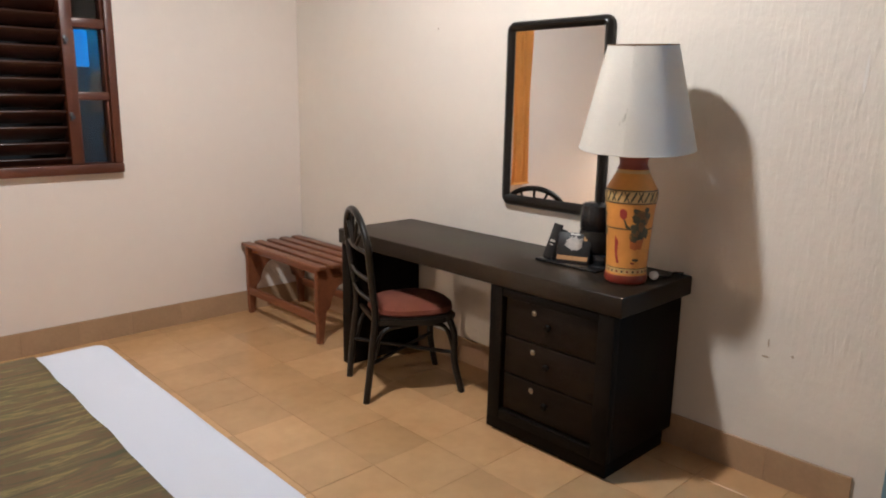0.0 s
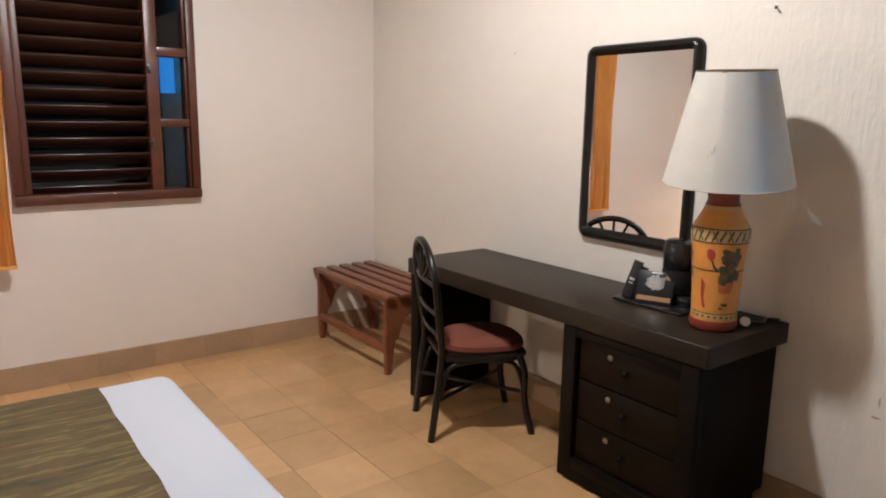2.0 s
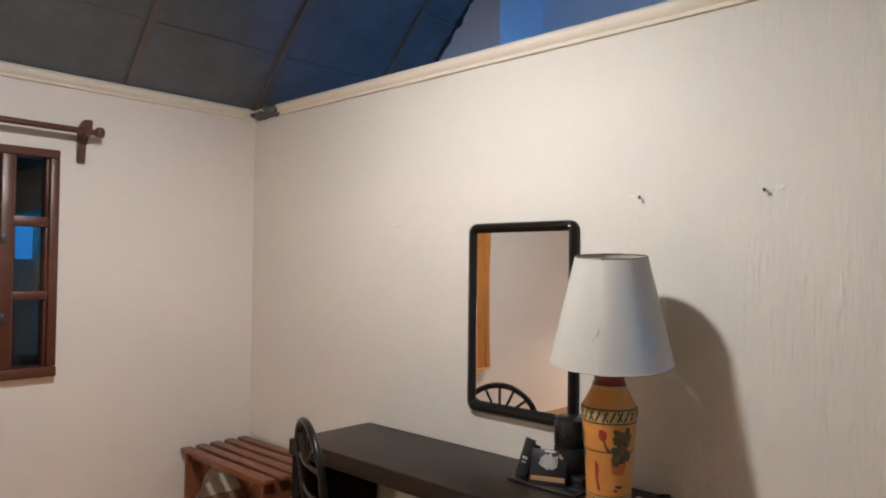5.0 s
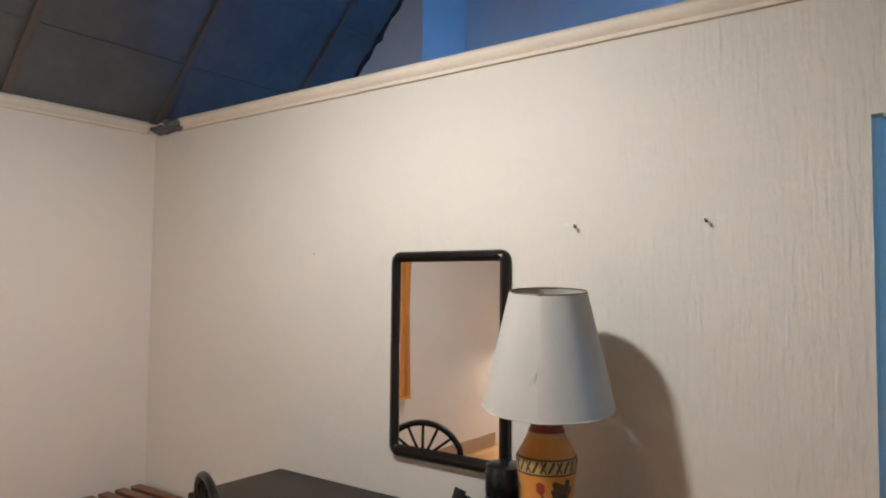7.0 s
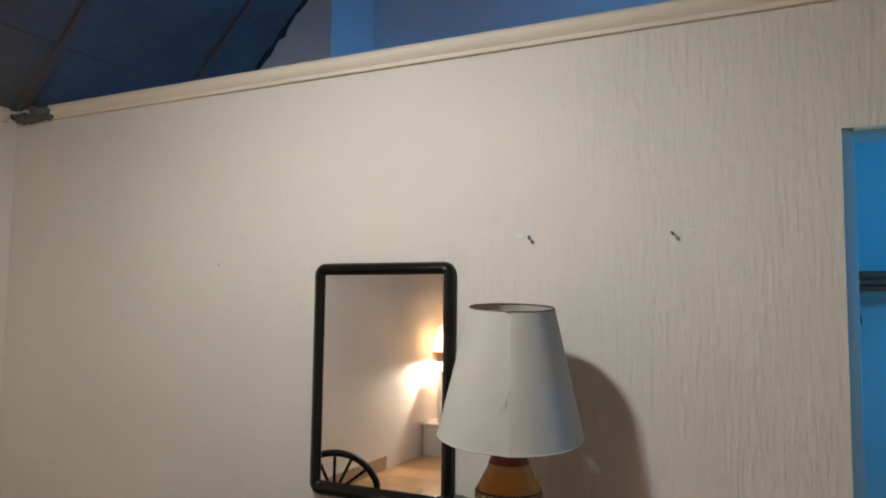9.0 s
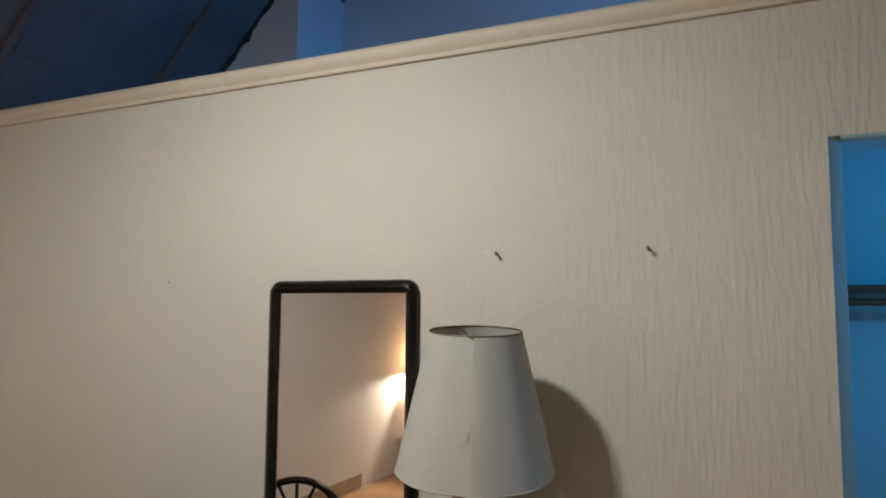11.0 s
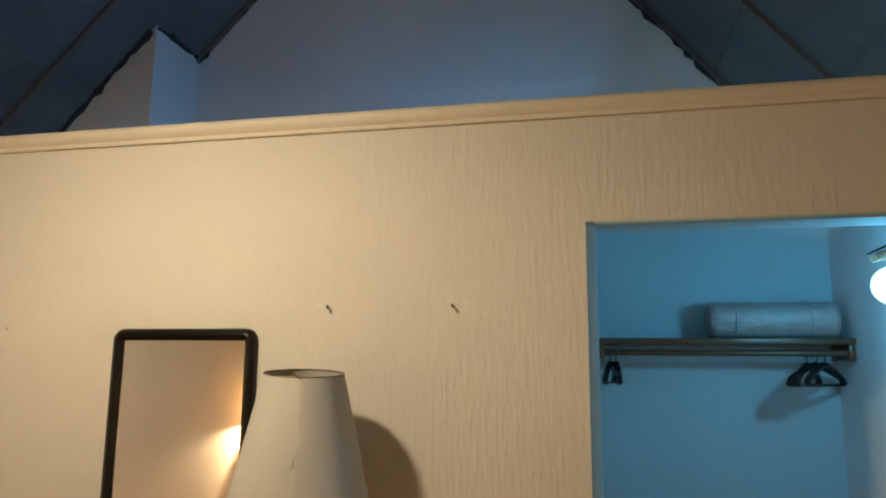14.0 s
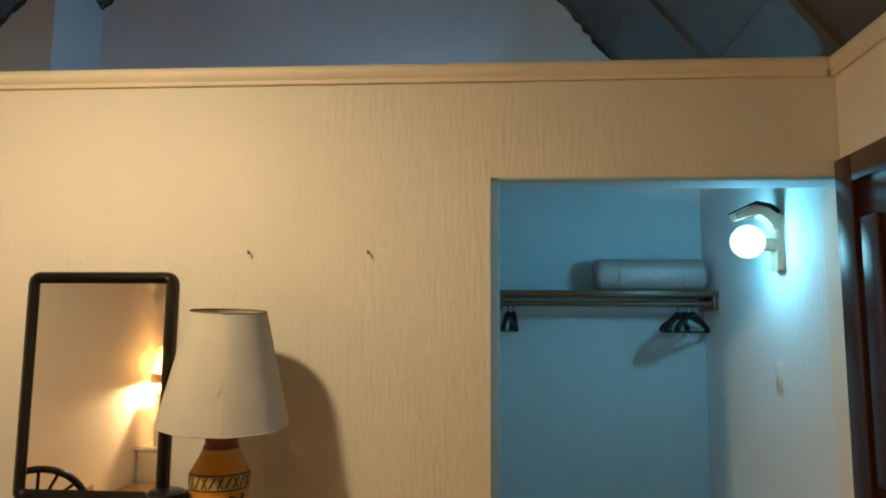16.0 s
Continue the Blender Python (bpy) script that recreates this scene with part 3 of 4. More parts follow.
bm = bmesh.new()
loops = []
for off, x in ((0, XE - 0.001), (0.0, XE - 0.018), (0.008, XE - 0.03), (0.022, XE - 0.036), (0.036, XE - 0.030), (0.044, XE - 0.016), (0.046, XE - 0.010)):
    r = max(0.004, 0.045 - off * 0.95)
    loops.append([bm.verts.new((x, y, z)) for y, z in rrect(MY0 + off, MY1 - off, MZ0 + off * 1.2, MZ1 - off, r)])
for a, b in zip(loops, loops[1:]):
    for i in range(len(a)):
        bm.faces.new((a[i], a[(i + 1) % len(a)], b[(i + 1) % len(a)], b[i]))
part("frame", bm, M_CHAIR, mir, "glossy black wooden frame")
part("glass", box(XE - 0.014, XE - 0.011, MY0 + 0.035, MY1 - 0.035, MZ0 + 0.035, MZ1 - 0.035), M_MIRROR, mir, "silvered mirror glass", smooth=False)

# ---- table lamp on the desk ----
LX, LY = 3.287, 3.192
lamp = thing("table_lamp", (LX, LY, 0.75), "orange painted clay lamp with a white conical shade", "lamp")
body_prof = [(0.078, 0.036), (0.077, 0.06), (0.081, 0.15), (0.087, 0.24), (0.094, 0.31), (0.0975, 0.345), (0.0965, 0.36), (0.092, 0.37), (0.073, 0.405), (0.055, 0.44)]


def body_r(z):
    for (r0, z0), (r1, z1) in zip(body_prof, body_prof[1:]):
        if z0 <= z <= z1:
            return r0 + (r1 - r0) * (z - z0) / (z1 - z0)
    return body_prof[-1][0]


lb = part("vase_body", lathe(body_prof, 56, at=(LX, LY, 0.75)), M_ORANGE, lamp, "orange glazed clay")
part("vase_foot", lathe([(0.070, 0.0), (0.078, 0.004), (0.083, 0.018), (0.080, 0.037)], 48, at=(LX, LY, 0.75)), M_BRICK, lamp, "dark red foot")
part("vase_neck", lathe([(0.060, 0.439), (0.052, 0.455), (0.053, 0.475), (0.062, 0.49), (0.060, 0.497), (0.02, 0.50)], 40, at=(LX, LY, 0.75)), M_BRICK, lamp, "dark red neck")
part("lamp_stem", tube([(LX, LY, 1.24), (LX, LY, 1.40)], 0.008, 10), M_METAL, lamp)


def decal(name, pts, material, lift=0.0012, label=""):
    """A painted shape on the vase: (degrees, height) outline laid on its surface."""
    bm = bmesh.new()
    n = len(pts)
    ca, cz = sum(p[0] for p in pts) / n, sum(p[1] for p in pts) / n
    def on(a, z):
        r = body_r(z) + lift
        return (LX + r * math.cos(radians(a)), LY + r * math.sin(radians(a)), 0.75 + z)
    rings = [[bm.verts.new(on(ca + (a - ca) * k, cz + (z - cz) * k)) for a, z in pts] for k in (1.0, 0.66, 0.33)]
    c = bm.verts.new(on(ca, cz))
    for a, b in zip(rings, rings[1:]):
        for i in range(n):
            bm.faces.new((a[i], a[(i + 1) % n], b[(i + 1) % n], b[i]))
    for i in range(n):
        bm.faces.new((rings[-1][i], rings[-1][(i + 1) % n], c))
    return part(name, bm, material, lb, label)


def band(z0, z1, material, lift=0.0008):
    zs = [z0 + (z1 - z0) * i / 3 for i in range(4)]
    return part("painted_band", lathe([(body_r(z) + lift, z) for z in zs], 56, at=(LX, LY, 0.75), closed=False), material, lb)


band(0.318, 0.362, M_OCHRE)
band(0.314, 0.319, M_GREEN, 0.0016)
band(0.361, 0.366, M_GREEN, 0.0016)
band(0.045, 0.064, M_OCHRE)
band(0.425, 0.436, M_OCHRE)
band(0.064, 0.067, M_GREEN, 0.0016)
band(0.216, 0.221, M_GREEN, 0.0010)
for k in range(24):
    a = k * 15
    decal("zigzag", [(a + 1, 0.322), (a + 4, 0.322), (a + 13, 0.352), (a + 14, 0.359), (a + 10, 0.359), (a + 1, 0.329)], M_GREEN, 0.0016)
    if k % 2:
        decal("zigzag", [(a + 11, 0.322), (a + 14, 0.322), (a + 4, 0.359), (a + 1, 0.359)], M_GREEN, 0.0019)
    decal("dash", [(a + 2, 0.049), (a + 8, 0.049), (a + 8, 0.057), (a + 2, 0.057)], M_GREEN if k % 2 else M_BRICK, 0.0016)
for k in range(3):
    a0 = k * 120 + 8
    ov = lambda c, z, ra, rz, n=14, w=0.0: [(c + ra * math.cos(2 * math.pi * i / n) * (1 + w * math.sin(3 * i)), z + rz * math.sin(2 * math.pi * i / n) * (1 + w * math.cos(5 * i))) for i in range(n)]
    decal("painted_flower", ov(a0 + 188, 0.276, 9, 0.021, 12, 0.12), M_CRIMSON)
    decal("painted_stem", [(a0 + 189, 0.256), (a0 + 195, 0.226), (a0 + 205, 0.214), (a0 + 207, 0.224), (a0 + 198, 0.236), (a0 + 193, 0.256)], M_GREEN)
    rv = random.Random(31)
    for q in range(24):
        ca_, cz_ = a0 + 230 + rv.uniform(-16, 20), 0.225 + rv.uniform(-0.045, 0.065)
        decal("painted_leaf", ov(ca_, cz_, rv.uniform(6, 11), rv.uniform(0.010, 0.022), 11, 0.28), M_GREEN if q % 3 else M_OLIVE, 0.0012 + 0.0002 * (q % 4))
    decal("painted_mass", ov(a0 + 230, 0.21, 19, 0.036, 16, 0.14), M_GREEN, 0.0011)
    decal("painted_skirt", [(a0 + 207, 0.185), (a0 + 209, 0.145), (a0 + 222, 0.138), (a0 + 240, 0.142), (a0 + 246, 0.185), (a0 + 226, 0.18)], M_RUSTP, 0.0007)
    decal("painted_figure", ov(a0 + 226, 0.10, 9, 0.006, 12, 0.3), M_GREEN)
    decal("painted_figure", ov(a0 + 218, 0.087, 6, 0.004, 12, 0.3), M_BRICK)
    decal("painted_leg", [(a0 + 168, 0.19), (a0 + 178, 0.17), (a0 + 176, 0.12), (a0 + 182, 0.085), (a0 + 174, 0.085), (a0 + 168, 0.13)], M_CRIMSON)
# the shade leans a little towards the bed; its cloth overlaps at one seam
SEAM = 199
SH_R0, SH_R1, SH_Z0, SH_Z1 = 0.2165, 0.127, 1.264, 1.640
LEAN_SHADE = pose(0.004, -0.003, 0) @ pose(LX, LY, 1.45) @ Matrix.Rotation(radians(5), 4, Vector((math.sin(radians(206)), -math.cos(radians(206)), 0)) * -1) @ pose(-LX, -LY, -1.45)


def shade_r(a, z):
    """Radius of the shade at an angle in degrees and a height."""
    k = 1 + 0.006 * math.sin(radians(5 * a)) + 0.004 * math.sin(radians(9 * a) + 1)
    d = (a - SEAM) % 360
    flap = 0.008 * (1 - d / 50) if d < 50 else 0.0
    v = (z - SH_Z0) / (SH_Z1 - SH_Z0)
    dent = -0.007 * math.exp(-((a - SEAM + 9) / 7) ** 2 - ((v - 0.55) / 0.12) ** 2)
    return (SH_R0 + (SH_R1 - SH_R0) * v) * k + flap + dent


def shade_point(a, z, lift=0.0):
    q = shade_r(a, z) + lift
    return (LX + q * math.cos(radians(a)), LY + q * math.sin(radians(a)), z)


def leaned(bm):
    bmesh.ops.transform(bm, matrix=LEAN_SHADE, verts=bm.verts)
    return bm


sh = bmesh.new()
angles = [SEAM + 0.05] + [SEAM + 2.5 * k for k in range(1, 144)] + [SEAM + 359.95]
heights = [SH_Z0 + (SH_Z1 - SH_Z0) * k / 24 for k in range(25)]
prof_s = [(z, 0.0) for z in heights] + [(z, -0.003) for z in reversed(heights)]
loops = [[sh.verts.new(shade_point(a, z, o)) for a in angles] for z, o in prof_s]
for a, b in zip(loops, loops[1:] + loops[:1]):
    for i in range(len(angles)):
        n2 = (i + 1) % len(angles)
        sh.faces.new((a[i], a[n2], b[n2], b[i]))
shade = part("shade", leaned(sh), M_SHADE, lamp, "white fabric shade, slightly dented and stained")
part("rim", leaned(tube([shade_point(SEAM + 7.5 * k, SH_Z1 + 0.001, -0.0015) for k in range(49)], 0.0026, 6)), M_OLIVE, shade, "brown stained rim")
part("hem", leaned(tube([shade_point(SEAM + 7.5 * k, SH_Z0 + 0.002, -0.001) for k in range(49)], 0.0028, 6)), M_SHADE, shade)
M_SMUDGE = mat("brown_cloth_stain", (0.40, 0.37, 0.32), 0.9, var=0.3, scale=60, fine=200, bump=0.1)
M_SMUDGE2 = mat("faint_cloth_stain", (0.49, 0.46, 0.41), 0.9, var=0.15, scale=60, fine=200, bump=0.1)
rs = random.Random(12)
for q in range(13):
    v = 0.66 - 0.36 * q / 12
    ca_ = SEAM - 5 - 5 * math.sin(q * 0.55) + rs.uniform(-1.5, 1.5)
    ra_, rz_ = rs.uniform(0.8, 2.0), rs.uniform(0.006, 0.014)
    cz_ = SH_Z0 + (SH_Z1 - SH_Z0) * v
    bm = bmesh.new()
    ring = [bm.verts.new(shade_point(ca_ + ra_ * math.cos(t * 0.5236) * rs.uniform(0.5, 1.2), cz_ + rz_ * math.sin(t * 0.5236) * rs.uniform(0.5, 1.2), 0.0007 + 0.0001 * (q % 4))) for t in range(12)]
    mid = bm.verts.new(shade_point(ca_, cz_, 0.0009))
    for t in range(12):
        bm.faces.new((ring[t], ring[(t + 1) % 12], mid))
    part("stain", leaned(bm), M_SMUDGE if q % 3 == 1 else M_SMUDGE2, shade, "brown smudge on the cloth")
bm = bmesh.new()
for k in range(3):
    a = radians(40 + 120 * k)
    tube([(LX, LY, 1.615), (LX + 0.126 * math.cos(a), LY + 0.126 * math.sin(a), 1.632)], 0.0025, 6, bm)
tube([(LX, LY, 1.40), (LX, LY, 1.62)], 0.004, 8, bm)
part("shade_carrier", leaned(bm), M_METAL, shade)
part("bulb", lathe([(0.013, 1.36), (0.014, 1.40), (0.028, 1.45), (0.030, 1.475), (0.02, 1.50), (0.004, 1.508)], 20, at=(LX, LY, 0)), M_PLUG, lamp, "unlit white bulb")

# ---- coffee things on the desk ----
tray = part("serving_tray", box(3.29, 3.53, 3.33, 3.65, 0.75, 0.762, 0.005), M_BLACK)
tagged(tray, "flat black tray on the desk", "tray")
cm = thing("coffee_maker", (3.44, 3.40, 0.762), "small black plastic coffee maker on a tray", "coffee maker")
part("base", box(3.385, 3.525, 3.36, 3.53, 0.762, 0.80, 0.012), M_BLACK, cm)
part("tower", box(3.46, 3.53, 3.37, 3.52, 0.79, 1.00, 0.014), M_BLACK, cm)
part("brew_head", lathe([(0.064, 0.895), (0.071, 0.905), (0.073, 0.985), (0.069, 1.004), (0.055, 1.012), (0.002, 1.014)], 36, at=(3.45, 3.448, 0)), M_BLACK, cm)
part("jug", lathe([(0.060, 0.802), (0.066, 0.812), (0.067, 0.87), (0.064, 0.896)], 32, at=(3.44, 3.448, 0)), M_CARDB, cm, "dark glass jug")
bx = thing("coffee_box", (3.36, 3.50, 0.762), "black printed box of coffee sachets with a silver picture", "box")


def facing(ob, x, y, z, rz, tilt):
    ob.matrix_basis = pose(x, y, z, 0, 0, rz) @ pose(0, 0, 0, tilt, 0, 0)
    return ob


def at_local(bm, m):
    bmesh.ops.transform(bm, matrix=m, verts=bm.verts)
    return bm


m_box = pose(3.318, 3.475, 0.764, 0, 0, -68) @ pose(0, 0, 0, -22, 0, 0)
part("carton", at_local(box(-0.072, 0.072, 0, 0.045, 0, 0.132, 0.003), m_box), M_CARDB, bx)
blob = [(0.034 * math.cos(2 * math.pi * i / 18) * (1 + 0.35 * math.sin(4 * i)), 0.085 + 0.030 * math.sin(2 * math.pi * i / 18) * (1 + 0.3 * math.cos(3 * i))) for i in range(18)]
part("picture", at_local(prism(blob, "y", -0.0014, -0.0002), m_box), M_SILVER, bx)
part("picture_strip", at_local(box(-0.066, 0.066, -0.0016, -0.0003, 0.012, 0.030), m_box), M_GOLD, bx)
part("picture_seal", at_local(prism(arc((0.048, 0.11), 0.011, 0, 340, 14), "y", -0.0016, -0.0003), m_box), M_GOLD, bx)
part("print_bar", at_local(box(-0.02, 0.022, -0.0016, -0.0003, 0.122, 0.128), m_box), M_PLUG, bx)
cd = thing("tent_card", (3.35, 3.655, 0.762), "black folded card with pale print", "card")
m_card = pose(3.325, 3.612, 0.764, 0, 0, -112) @ pose(0, 0, 0, -20, 0, 0)
part("leaf", at_local(box(-0.036, 0.036, 0, 0.003, 0, 0.155, 0.001), m_card), M_CARDB, cd)
part("leaf", at_local(box(-0.036, 0.036, 0.03, 0.033, 0, 0.14, 0.001), m_card), M_CARDB, cd)
part("foot", at_local(box(-0.036, 0.036, 0.0, 0.045, 0.0, 0.012, 0.001), m_card), M_CARDB, cd)
part("print_bar", at_local(box(-0.018, 0.018, -0.0014, -0.0002, 0.072, 0.082), m_card), M_SILVER, cd)
part("print_bar", at_local(box(-0.014, 0.014, -0.0014, -0.0002, 0.058, 0.063), m_card), M_SILVER, cd)
dsc = part("white_cap", lathe([(0.017, 0), (0.018, 0.004), (0.018, 0.008), (0.014, 0.011), (0.002, 0.012)], 24), M_PLUG)
dsc.matrix_basis = pose(3.385, 3.125, 0.766, 50, 0, -60)
tagged(dsc, "small round white plastic cap leaning on a cable", "cap")
cab = part("lamp_cable", tube(smooth_path([(LX + 0.07, LY - 0.03, 0.758), (3.41, 3.14, 0.758), (3.46, 3.10, 0.756), (3.53, 3.12, 0.756), (3.56, 3.09, 0.756)]), 0.0045, 8), M_BLACK)
tagged(cab, "black lamp cable lying on the desk", "cable")

# ---- chair ----
chair = thing("dining_chair", (0, 0, 0), "black bentwood chair with a rust-red upholstered seat", "chair")
R = 0.016
part("seat_frame", prism([(-0.20, -0.165), (-0.20, 0.165), (0.0, 0.21), (0.14, 0.21), (0.21, 0.15), (0.225, 0.0), (0.21, -0.15), (0.14, -0.21), (0.0, -0.21)], "z", 0.375, 0.408, 0.006), M_CHAIR, chair)
cush = lathe([(0.195, 0.0), (0.21, 0.014), (0.207, 0.036), (0.17, 0.054), (0.08, 0.063), (0.002, 0.065)], 40)
for v in cush.verts:
    ang = math.atan2(v.co.y, v.co.x)
    sq = (abs(math.cos(ang)) ** 2.7 + abs(math.sin(ang)) ** 2.7) ** (-1 / 2.7)
    v.co.x, v.co.y, v.co.z = v.co.x * 0.98 * sq + 0.02, v.co.y * 0.98 * sq * (0.93 + 0.35 * v.co.x), v.co.z + 0.405
part("seat", cush, M_RED, chair, "rust-red fabric seat pad")
TOPH, LEAN_B = 0.915, -0.06
def back_x(z):
    return -0.205 + (z - 0.43) / (TOPH - 0.43) * LEAN_B if z > 0.43 else -0.205 - (0.43 - z) / 0.43 * 0.045
hoop = []
for z in (0.0, 0.15, 0.30, 0.43, 0.56, 0.68):
    hoop.append((back_x(z), 0.178 + 0.03 * max(0, z - 0.43) / 0.25 + 0.006 * math.sin(z * 7), z))
for a in range(15, 180, 15):
    z = 0.72 + 0.195 * math.sin(radians(a))
    hoop.append((back_x(z), 0.218 * math.cos(radians(a)), z))
for z in (0.68, 0.56, 0.43, 0.30, 0.15, 0.0):
    hoop.append((back_x(z), -0.178 - 0.03 * max(0, z - 0.43) / 0.25 - 0.006 * math.sin(z * 7), z))
part("back_hoop", tube(smooth_path(hoop, 4), R * 1.05, 12), M_CHAIR, chair)
for z in (0.735, 0.60, 0.50):
    part("back_rail", tube(smooth_path([(back_x(z), -0.18, z), (back_x(z) - 0.02, 0, z + 0.004), (back_x(z), 0.18, z)]), 0.010, 10), M_CHAIR, chair)
for a in (38, 64, 90, 116, 142):
    ca, sa_ = math.cos(radians(a)), math.sin(radians(a))
    z1 = 0.72 + 0.20 * sa_
    part("spoke", tube([(back_x(0.735) - 0.018, 0.02 * ca, 0.735), (back_x(z1), 0.203 * ca, z1)], 0.008, 8), M_CHAIR, chair)
for s in (-1, 1):
    part("leg", tube(smooth_path([(0.17, 0.165 * s, 0.39), (0.195, 0.178 * s, 0.30), (0.20, 0.18 * s, 0.16), (0.235, 0.195 * s, 0.0)]), [R * 1.05] * 19, 12), M_CHAIR, chair)
    part("brace", tube(smooth_path([(0.195, 0.178 * s, 0.22), (0.15, 0.172 * s, 0.34), (0.06, 0.17 * s, 0.368), (-0.08, 0.165 * s, 0.368), (-0.17, 0.17 * s, 0.34), (-0.21, 0.178 * s, 0.22)]), 0.011, 10), M_CHAIR, chair)
    part("stretcher", tube([(-0.225, 0.178 * s, 0.20 + 0.006 * s), (0.2, -0.178 * s, 0.20 + 0.006 * s)], 0.010, 10), M_CHAIR, chair)
part("brace", tube(smooth_path([(0.197, -0.178, 0.24), (0.19, -0.14, 0.35), (0.19, -0.05, 0.368), (0.19, 0.05, 0.368), (0.19, 0.14, 0.35), (0.197, 0.178, 0.24)]), 0.011, 10), M_CHAIR, chair)
chair.matrix_basis = pose(3.128, 4.333, 0, 0, 0, -22.9)

# ---- luggage bench ----
bench = thing("luggage_bench", (3.32, 5.53, 0), "red-brown slatted wooden luggage bench against the wall", "bench")
BX0, BX1, BY0, BY1, BH = 3.10, 3.54, 5.085, 5.96, 0.479
for i in range(5):
    x = BX0 - 0.015 + i * 0.0955
    part("slat", box(x + 0.004, x + 0.066, BY0 - 0.03, BY1 + 0.02, BH - 0.022, BH, 0.005), M_BENCH, bench)
w = BX1 - BX0
for y0 in (BY0 + 0.01, BY1 - 0.04):
    o = [(BX0 + 0.012, 0), (BX0 + 0.045, 0), (BX0 + 0.06, 0.19), (BX0 + 0.095, 0.215)]
    cx = (BX0 + BX1) / 2
    o += [(cx - 0.125 * math.cos(radians(a)), 0.225 + 0.135 * math.sin(radians(a))) for a in range(0, 181, 15)]
    o += [(BX1 - 0.095, 0.215), (BX1 - 0.06, 0.19), (BX1 - 0.045, 0), (BX1 - 0.012, 0), (BX1, 0.2), (BX1, BH - 0.022), (BX0, BH - 0.022), (BX0, 0.2)]
    part("end_panel", prism(o, "y", y0, y0 + 0.028, 0.004), M_BENCH, bench)
for x in (BX0 + 0.004, BX1 - 0.03):
    part("stretcher", box(x, x + 0.024, BY0 + 0.012, BY1 - 0.015, 0.13, 0.18, 0.004), M_BENCH, bench)
for x in (BX0 + 0.03, BX1 - 0.055):
    part("top_rail", box(x, x + 0.025, BY0 + 0.03, BY1 - 0.03, BH - 0.065, BH - 0.022, 0.004), M_BENCH, bench)
for x in (BX0 + 0.005, BX1 - 0.045):
    for y in (BY0 + 0.005, BY1 - 0.044):
        part("leg", prism([(x + 0.004, 0), (x + 0.034, 0), (x + 0.042, 0.2), (x + 0.042, BH - 0.022), (x - 0.002, BH - 0.022), (x - 0.002, 0.2)], "y", y, y + 0.036, 0.003), M_BENCH, bench)

# ---- bed ----
bed = thing("bed", (0.7, 3.55, 0), "made bed with white linen and an olive striped runner", "bed")
BED_X1, BY_S, BY_N, BEDZ = 1.712, 2.86, 4.315, 0.572
part("bed_base", box(-0.36, BED_X1 - 0.05, BY_S + 0.04, BY_N - 0.04, 0.0, 0.28, 0.01), M_DARK, bed)
bm = box(-0.38, BED_X1, BY_S, BY_N, 0.22, BEDZ, 0.06, seg=5)
bmesh.ops.subdivide_edges(bm, edges=[e for e in bm.edges if e.calc_length() > 0.5], cuts=24, use_grid_fill=True)
for v in bm.verts:
    k = noise.noise(v.co * 2.2)
    v.co.z += 0.005 * k
    if v.co.z < 0.5:
        v.co += Vector((0.004 * k, 0.004 * k, 0))
part("mattress_cover", bm, M_SHEET, bed, "white smooth bed linen")
own = bmesh.new()
nx, ny = 30, 90
g = []
for i in range(nx + 1):
    row = []
    for j in range(ny + 1):
        x = 0.72 + (1.462 - 0.72) * i / nx + 0.006 * noise.noise((0, j * 0.15, 1)) * (i == nx)
        s = -0.30 + (BY_N - BY_S + 0.60) * j / ny
        L = BY_N - BY_S
        if s < 0:
            y, z = BY_S - 0.008, BEDZ - 0.03 + s
        elif s > L:
            y, z = BY_N + 0.008, BEDZ - 0.03 - (s - L)
        else:
            e = min(s, L - s)
            drop = 0.0 if e > 0.06 else 0.06 - math.sqrt(max(0, 0.06 ** 2 - (0.06 - e) ** 2))
            y, z = BY_S + s, BEDZ + 0.007 - drop * 0.9
        row.append(own.verts.new((x, y, z + 0.003 * noise.noise((x * 5, s * 5, 2)) + 0.001)))
    g.append(row)
for i in range(nx):
    for j in range(ny):
        own.faces.new((g[i][j], g[i + 1][j], g[i + 1][j + 1], g[i][j + 1]))
bmesh.ops.recalc_face_normals(own, faces=own.faces)
bmesh.ops.solidify(own, geom=own.faces[:], thickness=0.006)
part("runner", own, M_RUNNER, bed, "olive, gold and rust striped woven runner")

# ---- lamps and night table on the far side ----
pen = thing("pendant_lamp", (PENDANT[0], PENDANT[1], PENDANT[2]), "lit pendant lamp hanging from the roof", "lamp")
px, py, pz = PENDANT
part("pendant_shade", lathe([(0.175, -0.082), (0.177, -0.078), (0.13, 0.08), (0.05, 0.13), (0.02, 0.135), (0.02, 0.13), (0.045, 0.125), (0.125, 0.075), (0.172, -0.082), (0.175, -0.082)], 40, at=PENDANT, closed=False), M_NIGHT, pen)
part("pendant_cable", tube([(px, py, pz + 0.13), (px, py, TOPZ + (YN - py) * SLOPE)], 0.005, 8), M_BLACK, pen)
part("holder", lathe([(0.02, 0.05), (0.024, 0.06), (0.024, 0.13), (0.012, 0.138)], 16, at=PENDANT), M_BLACK, pen)

